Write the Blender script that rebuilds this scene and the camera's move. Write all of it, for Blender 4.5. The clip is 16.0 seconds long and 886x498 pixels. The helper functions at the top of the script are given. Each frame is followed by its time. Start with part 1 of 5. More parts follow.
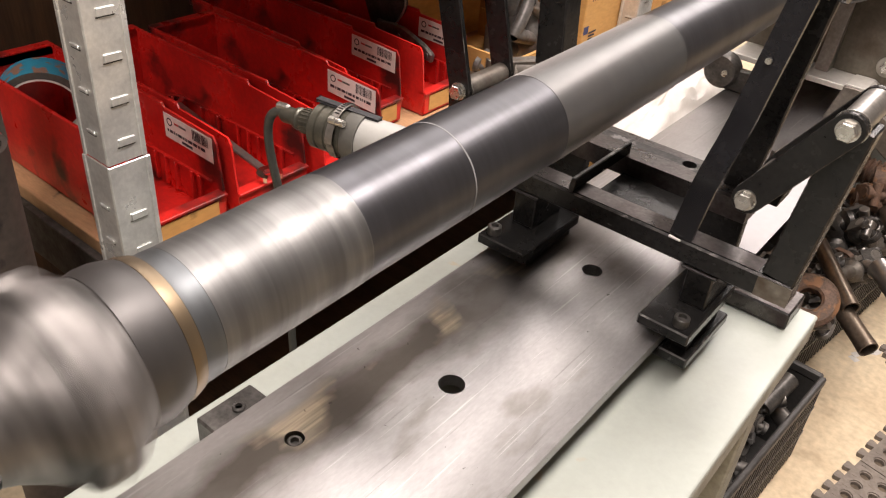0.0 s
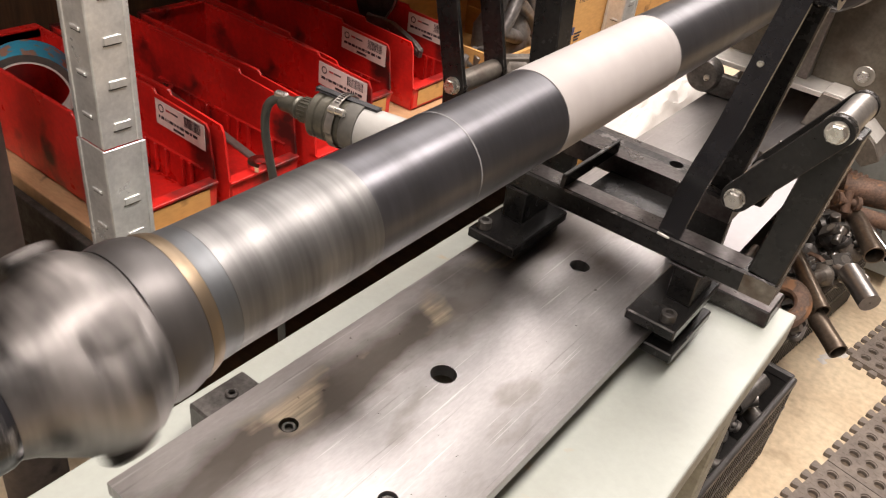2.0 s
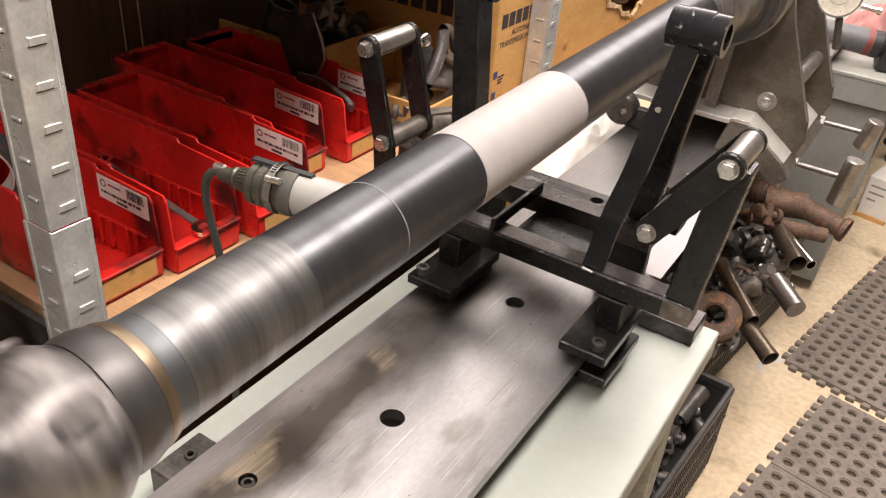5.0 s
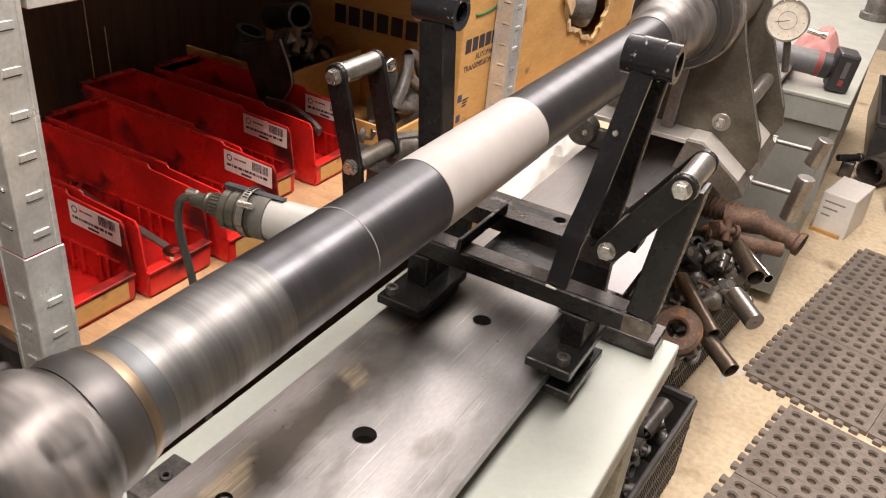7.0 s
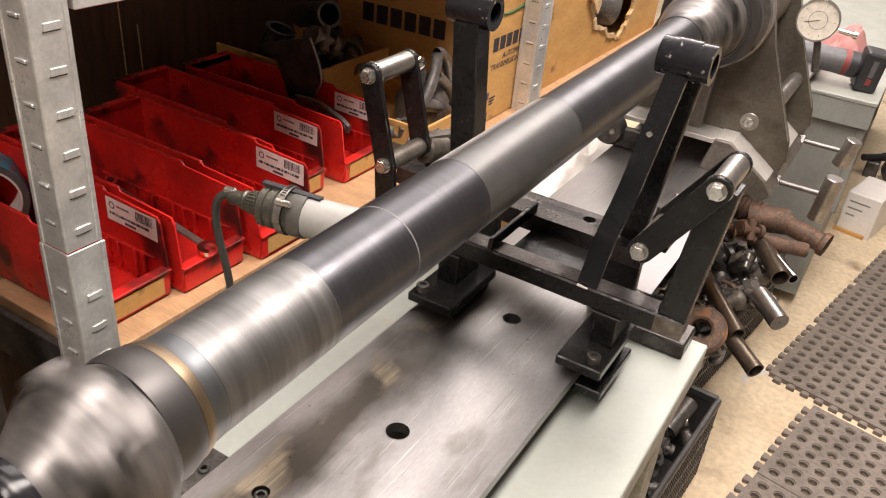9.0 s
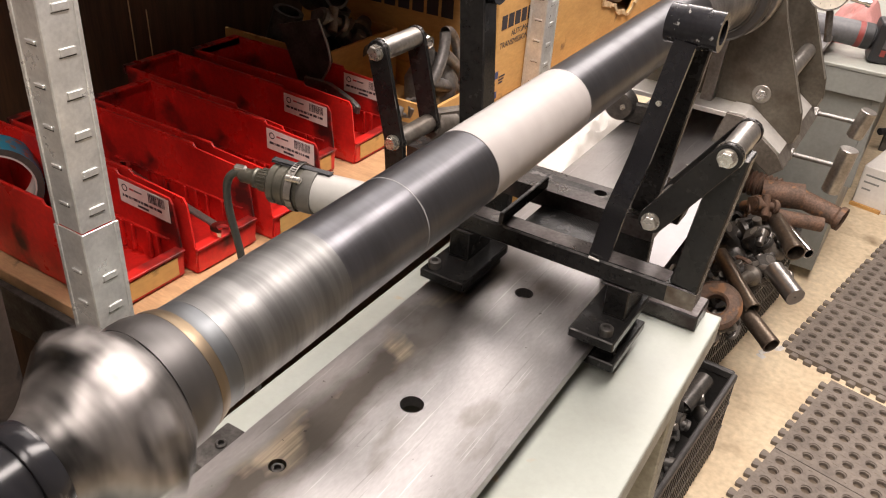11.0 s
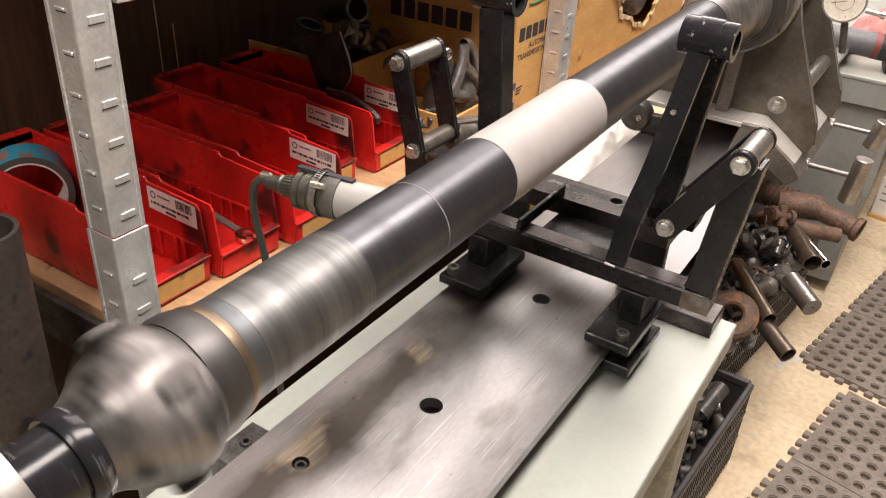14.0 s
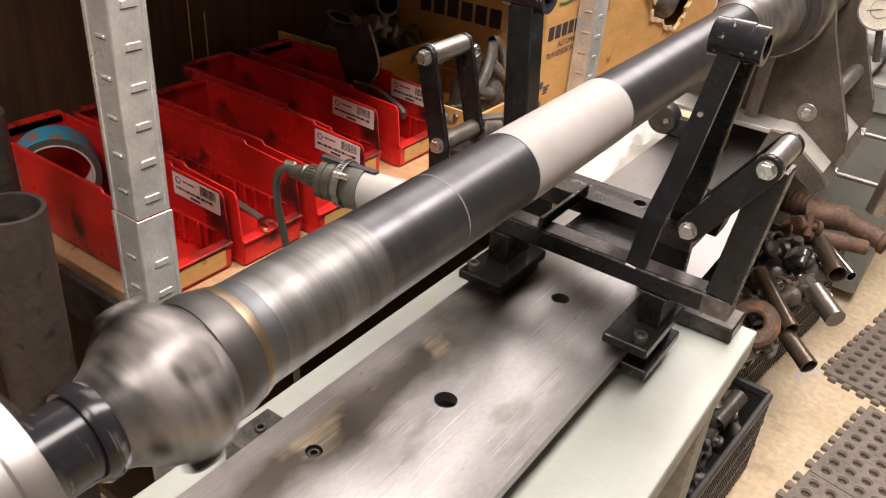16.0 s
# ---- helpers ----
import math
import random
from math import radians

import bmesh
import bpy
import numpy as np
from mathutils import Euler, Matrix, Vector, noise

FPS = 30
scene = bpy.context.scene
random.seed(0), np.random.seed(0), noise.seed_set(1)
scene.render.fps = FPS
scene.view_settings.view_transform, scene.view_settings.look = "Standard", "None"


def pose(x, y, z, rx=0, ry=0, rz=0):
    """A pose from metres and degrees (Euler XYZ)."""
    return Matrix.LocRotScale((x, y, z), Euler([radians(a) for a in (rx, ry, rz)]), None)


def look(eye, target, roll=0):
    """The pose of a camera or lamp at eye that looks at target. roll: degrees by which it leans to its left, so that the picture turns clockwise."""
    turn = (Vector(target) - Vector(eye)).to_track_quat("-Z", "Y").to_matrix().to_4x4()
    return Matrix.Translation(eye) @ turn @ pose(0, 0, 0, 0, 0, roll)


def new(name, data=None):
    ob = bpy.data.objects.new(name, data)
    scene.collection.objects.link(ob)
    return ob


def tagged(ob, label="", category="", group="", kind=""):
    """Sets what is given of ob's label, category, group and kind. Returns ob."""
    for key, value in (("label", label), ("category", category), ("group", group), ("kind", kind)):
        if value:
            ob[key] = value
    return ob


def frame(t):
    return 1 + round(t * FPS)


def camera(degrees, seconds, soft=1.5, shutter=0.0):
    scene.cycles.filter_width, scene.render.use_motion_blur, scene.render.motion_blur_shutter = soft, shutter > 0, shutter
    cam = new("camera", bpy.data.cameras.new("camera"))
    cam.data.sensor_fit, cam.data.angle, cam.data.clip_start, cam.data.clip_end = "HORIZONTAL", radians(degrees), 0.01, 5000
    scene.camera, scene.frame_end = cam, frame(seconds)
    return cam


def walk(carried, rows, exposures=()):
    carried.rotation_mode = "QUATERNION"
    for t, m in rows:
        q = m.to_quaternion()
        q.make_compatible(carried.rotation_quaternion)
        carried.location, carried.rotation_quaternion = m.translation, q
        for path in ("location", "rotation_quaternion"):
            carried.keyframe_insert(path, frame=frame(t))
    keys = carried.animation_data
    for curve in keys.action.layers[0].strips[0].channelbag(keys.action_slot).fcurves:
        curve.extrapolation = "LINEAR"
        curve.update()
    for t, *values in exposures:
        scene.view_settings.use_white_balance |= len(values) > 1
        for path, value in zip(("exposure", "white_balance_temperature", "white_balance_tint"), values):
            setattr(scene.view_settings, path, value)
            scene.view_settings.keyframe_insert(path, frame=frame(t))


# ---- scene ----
cam = camera(57.3, 16.0, soft=1.1, shutter=0.5)
PATH = [
    (0, (0.407, -0.697, 1.321), (-0.575, 0.628, 0.189), 5.0),
    (0.5, (0.419, -0.718, 1.322), (-0.557, 0.615, 0.195), 5.8),
    (1, (0.41, -0.742, 1.323), (-0.556, 0.6, 0.198), 6.6),
    (1.5, (0.401, -0.739, 1.313), (-0.545, 0.616, 0.186), 7.3),
    (2, (0.396, -0.72, 1.317), (-0.527, 0.651, 0.192), 7.7),
    (2.5, (0.398, -0.715, 1.318), (-0.508, 0.67, 0.195), 7.5),
    (3, (0.404, -0.713, 1.321), (-0.486, 0.69, 0.209), 7.3),
    (3.5, (0.403, -0.712, 1.321), (-0.479, 0.703, 0.216), 6.9),
    (4, (0.406, -0.718, 1.333), (-0.473, 0.714, 0.248), 6.2),
    (4.5, (0.415, -0.728, 1.35), (-0.453, 0.721, 0.28), 5.7),
    (5, (0.423, -0.741, 1.362), (-0.431, 0.731, 0.311), 5.4),
    (5.2, (0.429, -0.748, 1.361), (-0.42, 0.74, 0.328), 5.4),
    (7.3, (0.433, -0.761, 1.378), (-0.367, 0.773, 0.374), 5.9),
    (7.5, (0.433, -0.761, 1.378), (-0.375, 0.77, 0.375), 5.9),
    (8, (0.429, -0.758, 1.379), (-0.384, 0.766, 0.37), 5.9),
    (8.5, (0.43, -0.761, 1.379), (-0.391, 0.759, 0.372), 5.9),
    (9, (0.42, -0.775, 1.382), (-0.412, 0.733, 0.366), 5.7),
    (9.2, (0.42, -0.776, 1.382), (-0.418, 0.726, 0.36), 5.6),
    (11.3, (0.429, -0.78, 1.371), (-0.426, 0.691, 0.32), 3.8),
    (11.5, (0.429, -0.78, 1.371), (-0.428, 0.687, 0.316), 3.7),
    (12, (0.425, -0.779, 1.372), (-0.429, 0.687, 0.313), 3.6),
    (12.5, (0.427, -0.775, 1.372), (-0.431, 0.691, 0.316), 3.5),
    (13, (0.43, -0.772, 1.373), (-0.436, 0.694, 0.324), 3.4),
    (13.5, (0.436, -0.797, 1.376), (-0.451, 0.668, 0.342), 3.4),
    (14, (0.438, -0.801, 1.376), (-0.458, 0.667, 0.354), 3.5),
    (14.5, (0.433, -0.801, 1.38), (-0.472, 0.668, 0.367), 3.6),
    (15, (0.434, -0.796, 1.383), (-0.475, 0.669, 0.37), 3.8),
    (15.5, (0.437, -0.793, 1.375), (-0.482, 0.663, 0.357), 4.2),
    (16, (0.441, -0.802, 1.372), (-0.498, 0.634, 0.345), 4.7),
]
walk(cam, [(t, look(eye, target, roll)) for t, eye, target, roll in PATH])

# ---- light ----
FLOOR = 0.10
world = bpy.data.worlds.new("room_air")
scene.world = world
world.use_nodes = True
world.node_tree.nodes["Background"].inputs[0].default_value = (0.9, 0.95, 1.0, 1)
world.node_tree.nodes["Background"].inputs[1].default_value = 0.05
scene.view_settings.exposure = 0.17


def ceiling_lamp(x, y, z, sx, sy, power, color=(1.0, 0.95, 0.9)):
    lamp = bpy.data.lights.new("ceiling_lamp", "AREA")
    lamp.shape, lamp.size, lamp.size_y, lamp.energy, lamp.color = "RECTANGLE", sx, sy, power, color
    ob = new("ceiling_lamp", lamp)
    ob.matrix_world = pose(x, y, z)


ceiling_lamp(0.48, 0.4, 2.80, 0.5, 2.6, 105, (1.0, 0.89, 0.84))
ceiling_lamp(0.35, -2.1, 2.80, 0.5, 1.6, 42, (1.0, 0.89, 0.84))
ceiling_lamp(-1.0, 1.4, 2.80, 1.4, 2.6, 54, (1.0, 0.91, 0.87))
ceiling_lamp(-0.30, 3.3, 2.80, 1.2, 2.0, 78, (1.0, 0.90, 0.86))

# ---- helpers of this scene ----
WORN = {}


def part(name, bm, material, parent=None, label="", smooth=False, kind=""):
    me = bpy.data.meshes.new(name)
    bmesh.ops.recalc_face_normals(bm, faces=bm.faces)
    if smooth:
        for f in bm.faces:
            f.smooth = True
        for e in bm.edges:
            if len(e.link_faces) == 2 and e.calc_face_angle(0) > 0.6:
                e.smooth = False
    worn = WORN.get(material.name)
    if worn:
        for f in bm.faces:
            if min(e.calc_length() for e in f.edges) < 0.0035 and len(f.edges) < 6:
                f.material_index = 1
    bm.to_mesh(me)
    bm.free()
    me.materials.append(material)
    if worn:
        me.materials.append(worn)
    ob = new(name, me)
    if parent is not None:
        ob.parent = parent
    if label:
        ob["label"] = label
    if kind:
        ob["kind"] = kind
    return ob


def thing(name, label, category, group="", m=None, kind=""):
    ob = new(name)
    ob.empty_display_size = 0.02
    if m is not None:
        ob.matrix_basis = m
    return tagged(ob, label, category, group, kind)


def box(x0, x1, y0, y1, z0, z1, bevel=0.0, bm=None, seg=1):
    own = bm if bm is not None else bmesh.new()
    r = bmesh.ops.create_cube(own, size=1)
    vs = r["verts"]
    for v in vs:
        v.co = Vector(((x0 + x1) / 2 + v.co.x * (x1 - x0), (y0 + y1) / 2 + v.co.y * (y1 - y0), (z0 + z1) / 2 + v.co.z * (z1 - z0)))
    if bevel:
        es = list({e for v in vs for e in v.link_edges})
        bmesh.ops.bevel(own, geom=es, offset=bevel, segments=seg, affect="EDGES", profile=0.5)
    return own


def beam(p0, p1, w, d, bevel=0.0015, side=(0, 1, 0), bm=None):
    """A bar of section w x d from p0 to p1; d lies along side."""
    own = bm if bm is not None else bmesh.new()
    p0, p1 = Vector(p0), Vector(p1)
    a = (p1 - p0).normalized()
    s = Vector(side)
    s = (s - a * s.dot(a)).normalized()
    u = s.cross(a)
    r = bmesh.ops.create_cube(own, size=1)
    ln = (p1 - p0).length
    for v in r["verts"]:
        c = v.co.copy()
        v.co = (p0 + p1) / 2 + a * c.z * ln + s * c.y * d + u * c.x * w
    if bevel:
        bmesh.ops.bevel(own, geom=list({e for v in r["verts"] for e in v.link_edges}), offset=bevel, segments=1, affect="EDGES", profile=0.5)
    return own


def rod(p0, p1, r0, r1=None, seg=24, bevel=0.0, bm=None):
    own = bm if bm is not None else bmesh.new()
    p0, p1 = Vector(p0), Vector(p1)
    r1 = r0 if r1 is None else r1
    q = (p1 - p0).to_track_quat("Z", "Y").to_matrix()
    b = min(bevel, r0 * 0.5)
    ln = (p1 - p0).length
    prof = [(0, 0), (r0 - b, 0), (r0, b), (r1, ln - b), (r1 - b, ln), (0, ln)] if b else [(0, 0), (r0, 0), (r1, ln), (0, ln)]
    rings = []
    for r, h in prof:
        if r == 0:
            rings.append([own.verts.new(p0 + q @ Vector((0, 0, h)))])
        else:
            rings.append([own.verts.new(p0 + q @ Vector((r * math.cos(2 * math.pi * k / seg), r * math.sin(2 * math.pi * k / seg), h))) for k in range(seg)])
    skin(own, rings, seg)
    return own


def skin(bm, rings, seg):
    for a, b in zip(rings, rings[1:]):
        for k in range(seg):
            n = (k + 1) % seg
            if len(a) == 1:
                bm.faces.new((a[0], b[k], b[n]))
            elif len(b) == 1:
                bm.faces.new((a[k], a[n], b[0]))
            else:
                bm.faces.new((a[k], a[n], b[n], b[k]))


def lathe(profile, seg=64, axis="Y", ripple=None, at=(0, 0, 0), bm=None):
    """Profile of (radius, station); a closed profile makes a ring. ripple(radius, station, angle) gives another radius."""
    own = bm if bm is not None else bmesh.new()
    rings = []
    for r, h in profile:
        ring = []
        for k in range(1 if r == 0 else seg):
            a = 2 * math.pi * k / seg
            rr = ripple(r, h, a) if ripple else r
            c, s = rr * math.cos(a), rr * math.sin(a)
            co = {"Y": (c, h, -s), "Z": (c, s, h), "X": (h, c, s)}[axis]
            ring.append(own.verts.new(Vector(at) + Vector(co)))
        rings.append(ring)
    skin(own, rings, seg)
    return own


def pipe(r0, r1, h0, h1, axis="Y", at=(0, 0, 0), seg=32, bm=None):
    return lathe([(r0, h0), (r1, h0), (r1, h1), (r0, h1), (r0, h0)], seg, axis, None, at, bm)


def prism(pts, d0, d1, plane="XZ", bevel=0.0, bm=None):
    """An outline in a plane, given depth along the plane's normal."""
    own = bm if bm is not None else bmesh.new()
    def at(p, d):
        return {"XZ": (p[0], d, p[1]), "XY": (p[0], p[1], d), "YZ": (d, p[0], p[1])}[plane]
    a = [own.verts.new(at(p, d0)) for p in pts]
    b = [own.verts.new(at(p, d1)) for p in pts]
    own.faces.new(a)
    own.faces.new(b[::-1])
    n = len(pts)
    for k in range(n):
        own.faces.new((a[k], a[(k + 1) % n], b[(k + 1) % n], b[k]))
    if bevel:
        es = list({e for v in a + b for e in v.link_edges})
        bmesh.ops.bevel(own, geom=es, offset=bevel, segments=1, affect="EDGES", profile=0.5)
    return own


def stadium(p, q, r, n=8):
    """The outline of a bar with round ends between p and q."""
    p, q = Vector(p), Vector(q)
    a = math.atan2(q.y - p.y, q.x - p.x)
    pts = []
    for k in range(n + 1):
        t = a - math.pi / 2 + math.pi * k / n
        pts.append((q.x + r * math.cos(t), q.y + r * math.sin(t)))
    for k in range(n + 1):
        t = a + math.pi / 2 + math.pi * k / n
        pts.append((p.x + r * math.cos(t), p.y + r * math.sin(t)))
    return pts


def holed(x0, x1, y0, y1, z0, z1, holes, seg=28):
    """A plate with round holes right through it: (x, y, radius)."""
    bm = bmesh.new()
    es = []
    def loop(pts):
        vs = [bm.verts.new((x, y, z1)) for x, y in pts]
        es.extend(bm.edges.new((vs[k], vs[(k + 1) % len(vs)])) for k in range(len(vs)))
    loop([(x0, y0), (x1, y0), (x1, y1), (x0, y1)])
    for x, y, r in holes:
        loop([(x + r * math.cos(2 * math.pi * k / seg), y + r * math.sin(2 * math.pi * k / seg)) for k in range(seg)])
    bmesh.ops.triangle_fill(bm, use_beauty=True, use_dissolve=False, edges=es)
    r = bmesh.ops.extrude_face_region(bm, geom=list(bm.faces))
    for v in r["geom"]:
        if isinstance(v, bmesh.types.BMVert):
            v.co.z = z0
    return bm


def tube_curve(name, pts, r, material, parent=None, label=""):
    """A bent round cable through the points."""
    cu = bpy.data.curves.new(name, "CURVE")
    cu.dimensions, cu.bevel_depth, cu.bevel_resolution, cu.resolution_u = "3D", r, 3, 8
    sp = cu.splines.new("NURBS")
    sp.points.add(len(pts) - 1)
    for p, c in zip(sp.points, pts):
        p.co = (*c, 1)
    sp.use_endpoint_u, sp.order_u = True, 4
    tmp = bpy.data.objects.new(name, cu)
    me = bpy.data.meshes.new_from_object(tmp)
    bpy.data.objects.remove(tmp)
    for f in me.polygons:
        f.use_smooth = True
    me.materials.clear()
    me.materials.append(material)
    ob = new(name, me)
    if parent is not None:
        ob.parent = parent
    if label:
        ob["label"] = label
    return ob


def writing(text, size, m, material, parent, name="lettering", depth=0.0003):
    cu = bpy.data.curves.new(name, "FONT")
    cu.body, cu.size, cu.extrude, cu.resolution_u = text, size, depth, 3
    tmp = bpy.data.objects.new(name, cu)
    me = bpy.data.meshes.new_from_object(tmp)
    bpy.data.objects.remove(tmp)
    me.materials.clear()
    me.materials.append(material)
    ob = new(name, me)
    ob.parent = parent
    ob.matrix_basis = m
    return ob


def turned(x_to, y_to, at):
    """A pose whose x and y axes point along x_to and y_to."""
    x, y = Vector(x_to).normalized(), Vector(y_to).normalized()
    z = x.cross(y)
    m = Matrix((x, y, z)).transposed().to_4x4()
    m.translation = at
    return m


POSTX, POSTY, POSTW = -0.222, -0.370, 0.040


# ---- materials ----
def material(name, color, rough=0.5, metal=0.0, dark=None, scale=8.0, amount=0.5, fine=0.15, fine_scale=120.0, bump=0.15,
             stretch=(1, 1, 1), rough_var=0.15, spots=None, spot_scale=30.0, spot_level=0.62, spec=0.5, coat=0.0, scratch=0.0, spot_soft=0.06, spot_stretch=(1, 1, 1)):
    """A surface with cloudy stains, fine grain, uneven gloss and, if wished, spots of another colour."""
    mat = bpy.data.materials.new(name)
    mat.use_nodes = True
    nt = mat.node_tree
    n, l = nt.nodes, nt.links
    b = n["Principled BSDF"]
    co = n.new("ShaderNodeTexCoord")
    mp = n.new("ShaderNodeMapping")
    mp.inputs["Scale"].default_value = stretch
    l.new(co.outputs["Object"], mp.inputs["Vector"])
    big = n.new("ShaderNodeTexNoise")
    big.inputs["Scale"].default_value, big.inputs["Detail"].default_value, big.inputs["Roughness"].default_value = scale, 6, 0.62
    small = n.new("ShaderNodeTexNoise")
    small.inputs["Scale"].default_value, small.inputs["Detail"].default_value = fine_scale, 4
    l.new(mp.outputs[0], big.inputs["Vector"])
    l.new(mp.outputs[0], small.inputs["Vector"])
    ramp = n.new("ShaderNodeMapRange")
    ramp.inputs[1].default_value, ramp.inputs[2].default_value = 0.36, 0.66
    l.new(big.outputs["Fac"], ramp.inputs[0])
    mul = n.new("ShaderNodeMath")
    mul.operation = "MULTIPLY"
    mul.inputs[1].default_value = amount
    l.new(ramp.outputs[0], mul.inputs[0])
    mix = n.new("ShaderNodeMix")
    mix.data_type = "RGBA"
    dk = dark if dark else tuple(c * 0.55 for c in color)
    mix.inputs["A"].default_value, mix.inputs["B"].default_value = (*color, 1), (*dk, 1)
    l.new(mul.outputs[0], mix.inputs["Factor"])
    grain = n.new("ShaderNodeMapRange")
    grain.inputs[1].default_value, grain.inputs[2].default_value = 0.3, 0.7
    grain.inputs[3].default_value, grain.inputs[4].default_value = 1 - fine, 1 + fine
    l.new(small.outputs["Fac"], grain.inputs[0])
    vm = n.new("ShaderNodeMix")
    vm.data_type, vm.blend_type = "RGBA", "MULTIPLY"
    vm.inputs["Factor"].default_value = 1
    l.new(mix.outputs["Result"], vm.inputs["A"])
    l.new(grain.outputs[0], vm.inputs["B"])
    col = vm.outputs["Result"]
    if spots:
        sp = n.new("ShaderNodeTexNoise")
        sp.inputs["Scale"].default_value, sp.inputs["Detail"].default_value = spot_scale, 5
        sq = n.new("ShaderNodeMapping")
        sq.inputs["Scale"].default_value = spot_stretch
        l.new(co.outputs["Object"], sq.inputs["Vector"])
        l.new(sq.outputs[0], sp.inputs["Vector"])
        st = n.new("ShaderNodeMapRange")
        st.inputs[1].default_value, st.inputs[2].default_value = spot_level, spot_level + spot_soft
        l.new(sp.outputs["Fac"], st.inputs[0])
        m2 = n.new("ShaderNodeMix")
        m2.data_type = "RGBA"
        l.new(st.outputs[0], m2.inputs["Factor"])
        l.new(col, m2.inputs["A"])
        m2.inputs["B"].default_value = (*spots, 1)
        col = m2.outputs["Result"]
    if scratch:
        for turn_z, size in ((0.5, (220, 5, 1)), (-0.35, (260, 7, 1)), (1.35, (240, 6, 1))):
            sm = n.new("ShaderNodeMapping")
            sm.inputs["Rotation"].default_value, sm.inputs["Scale"].default_value = (0, 0, turn_z), size
            l.new(co.outputs["Object"], sm.inputs["Vector"])
            sn = n.new("ShaderNodeTexNoise")
            sn.inputs["Scale"].default_value, sn.inputs["Detail"].default_value = 1.0, 3
            l.new(sm.outputs[0], sn.inputs["Vector"])
            sr = n.new("ShaderNodeMapRange")
            sr.inputs[1].default_value, sr.inputs[2].default_value, sr.inputs[4].default_value = 0.66, 0.74, scratch
            l.new(sn.outputs["Fac"], sr.inputs[0])
            m3 = n.new("ShaderNodeMix")
            m3.data_type = "RGBA"
            l.new(sr.outputs[0], m3.inputs["Factor"])
            l.new(col, m3.inputs["A"])
            m3.inputs["B"].default_value = (0.75, 0.73, 0.71, 1) if turn_z < 1 else (0.07, 0.065, 0.06, 1)
            col = m3.outputs["Result"]
    l.new(col, b.inputs["Base Color"])
    rr = n.new("ShaderNodeMapRange")
    rr.inputs[3].default_value, rr.inputs[4].default_value = max(0.03, rough - rough_var), min(1, rough + rough_var)
    l.new(big.outputs["Fac"], rr.inputs[0])
    l.new(rr.outputs[0], b.inputs["Roughness"])
    b.inputs["Metallic"].default_value = metal
    b.inputs["Specular IOR Level"].default_value = spec
    b.inputs["Coat Weight"].default_value = coat
    if bump:
        bp = n.new("ShaderNodeBump")
        bp.inputs["Strength"].default_value, bp.inputs["Distance"].default_value = bump, 0.001
        l.new(small.outputs["Fac"], bp.inputs["Height"])
        l.new(bp.outputs[0], b.inputs["Normal"])
    return mat


M_PLATE = material("ground_steel_plate", (0.35, 0.336, 0.332), 0.34, 0.86, (0.25, 0.24, 0.235), 13, 0.7, 0.07, 210, 0.04, (1.6, 0.5, 1), 0.09, spots=(0.18, 0.165, 0.15), spot_scale=16, spot_level=0.56, spot_soft=0.22, spot_stretch=(1.6, 0.7, 1), scratch=0.30)
M_BLACK = material("black_oiled_steel", (0.008, 0.0078, 0.0078), 0.25, 0.12, (0.020, 0.019, 0.018), 20, 0.8, 0.3, 200, 0.2, rough_var=0.12, spec=0.3)
M_BARTOP = material("worn_black_steel", (0.095, 0.088, 0.083), 0.30, 0.75, (0.04, 0.028, 0.027), 26, 0.9, 0.25, 200, 0.2)
M_PAINT = material("black_gloss_paint", (0.012, 0.012, 0.014), 0.19, 0.0, (0.016, 0.016, 0.018), 30, 0.6, 0.2, 200, 0.12, spots=(0.30, 0.29, 0.28), spot_scale=120, spot_level=0.65, rough_var=0.08, spec=0.35)
M_STRAP = material("glossy_black_strap", (0.008, 0.008, 0.0095), 0.20, 0.0, (0.013, 0.013, 0.015), 24, 0.6, 0.15, 160, 0.05, rough_var=0.06, spec=0.4)
M_RUBBED = material("rubbed_black_edge", (0.055, 0.052, 0.05), 0.38, 0.7, (0.018, 0.017, 0.017), 45, 1.0, 0.3, 200, 0.2, spots=(0.16, 0.15, 0.145), spot_scale=70, spot_level=0.60)
WORN["black_oiled_steel"] = WORN["worn_black_steel"] = M_RUBBED
M_BENCH = material("pale_green_enamel", (0.355, 0.380, 0.345), 0.38, 0.0, (0.31, 0.325, 0.285), 9, 0.7, 0.03, 150, 0.04, spots=(0.38, 0.33, 0.24), spot_scale=26, spot_level=0.70)
M_EDGE = material("chipped_cabinet_edge", (0.42, 0.43, 0.38), 0.5, 0.1, (0.25, 0.24, 0.2), 30, 0.7, 0.1, 150, 0.1)
M_ZINC = material("galvanised_steel", (0.80, 0.80, 0.775), 0.32, 0.66, (0.50, 0.50, 0.49), 22, 0.75, 0.08, 220, 0.05)
M_BOLT = material("zinc_plated_bolt", (0.62, 0.60, 0.56), 0.28, 0.95, (0.42, 0.40, 0.36), 120, 0.5, 0.1, 300, 0.05)
M_STEEL = material("bare_steel", (0.40, 0.38, 0.355), 0.34, 0.9, (0.23, 0.21, 0.19), 18, 0.8, 0.15, 200, 0.1)
M_HEAD = material("grimy_cast_steel", (0.22, 0.20, 0.175), 0.5, 0.65, (0.10, 0.085, 0.07), 12, 0.9, 0.2, 160, 0.2, spots=(0.10, 0.075, 0.055), spot_scale=22, spot_level=0.6, spot_soft=0.15)
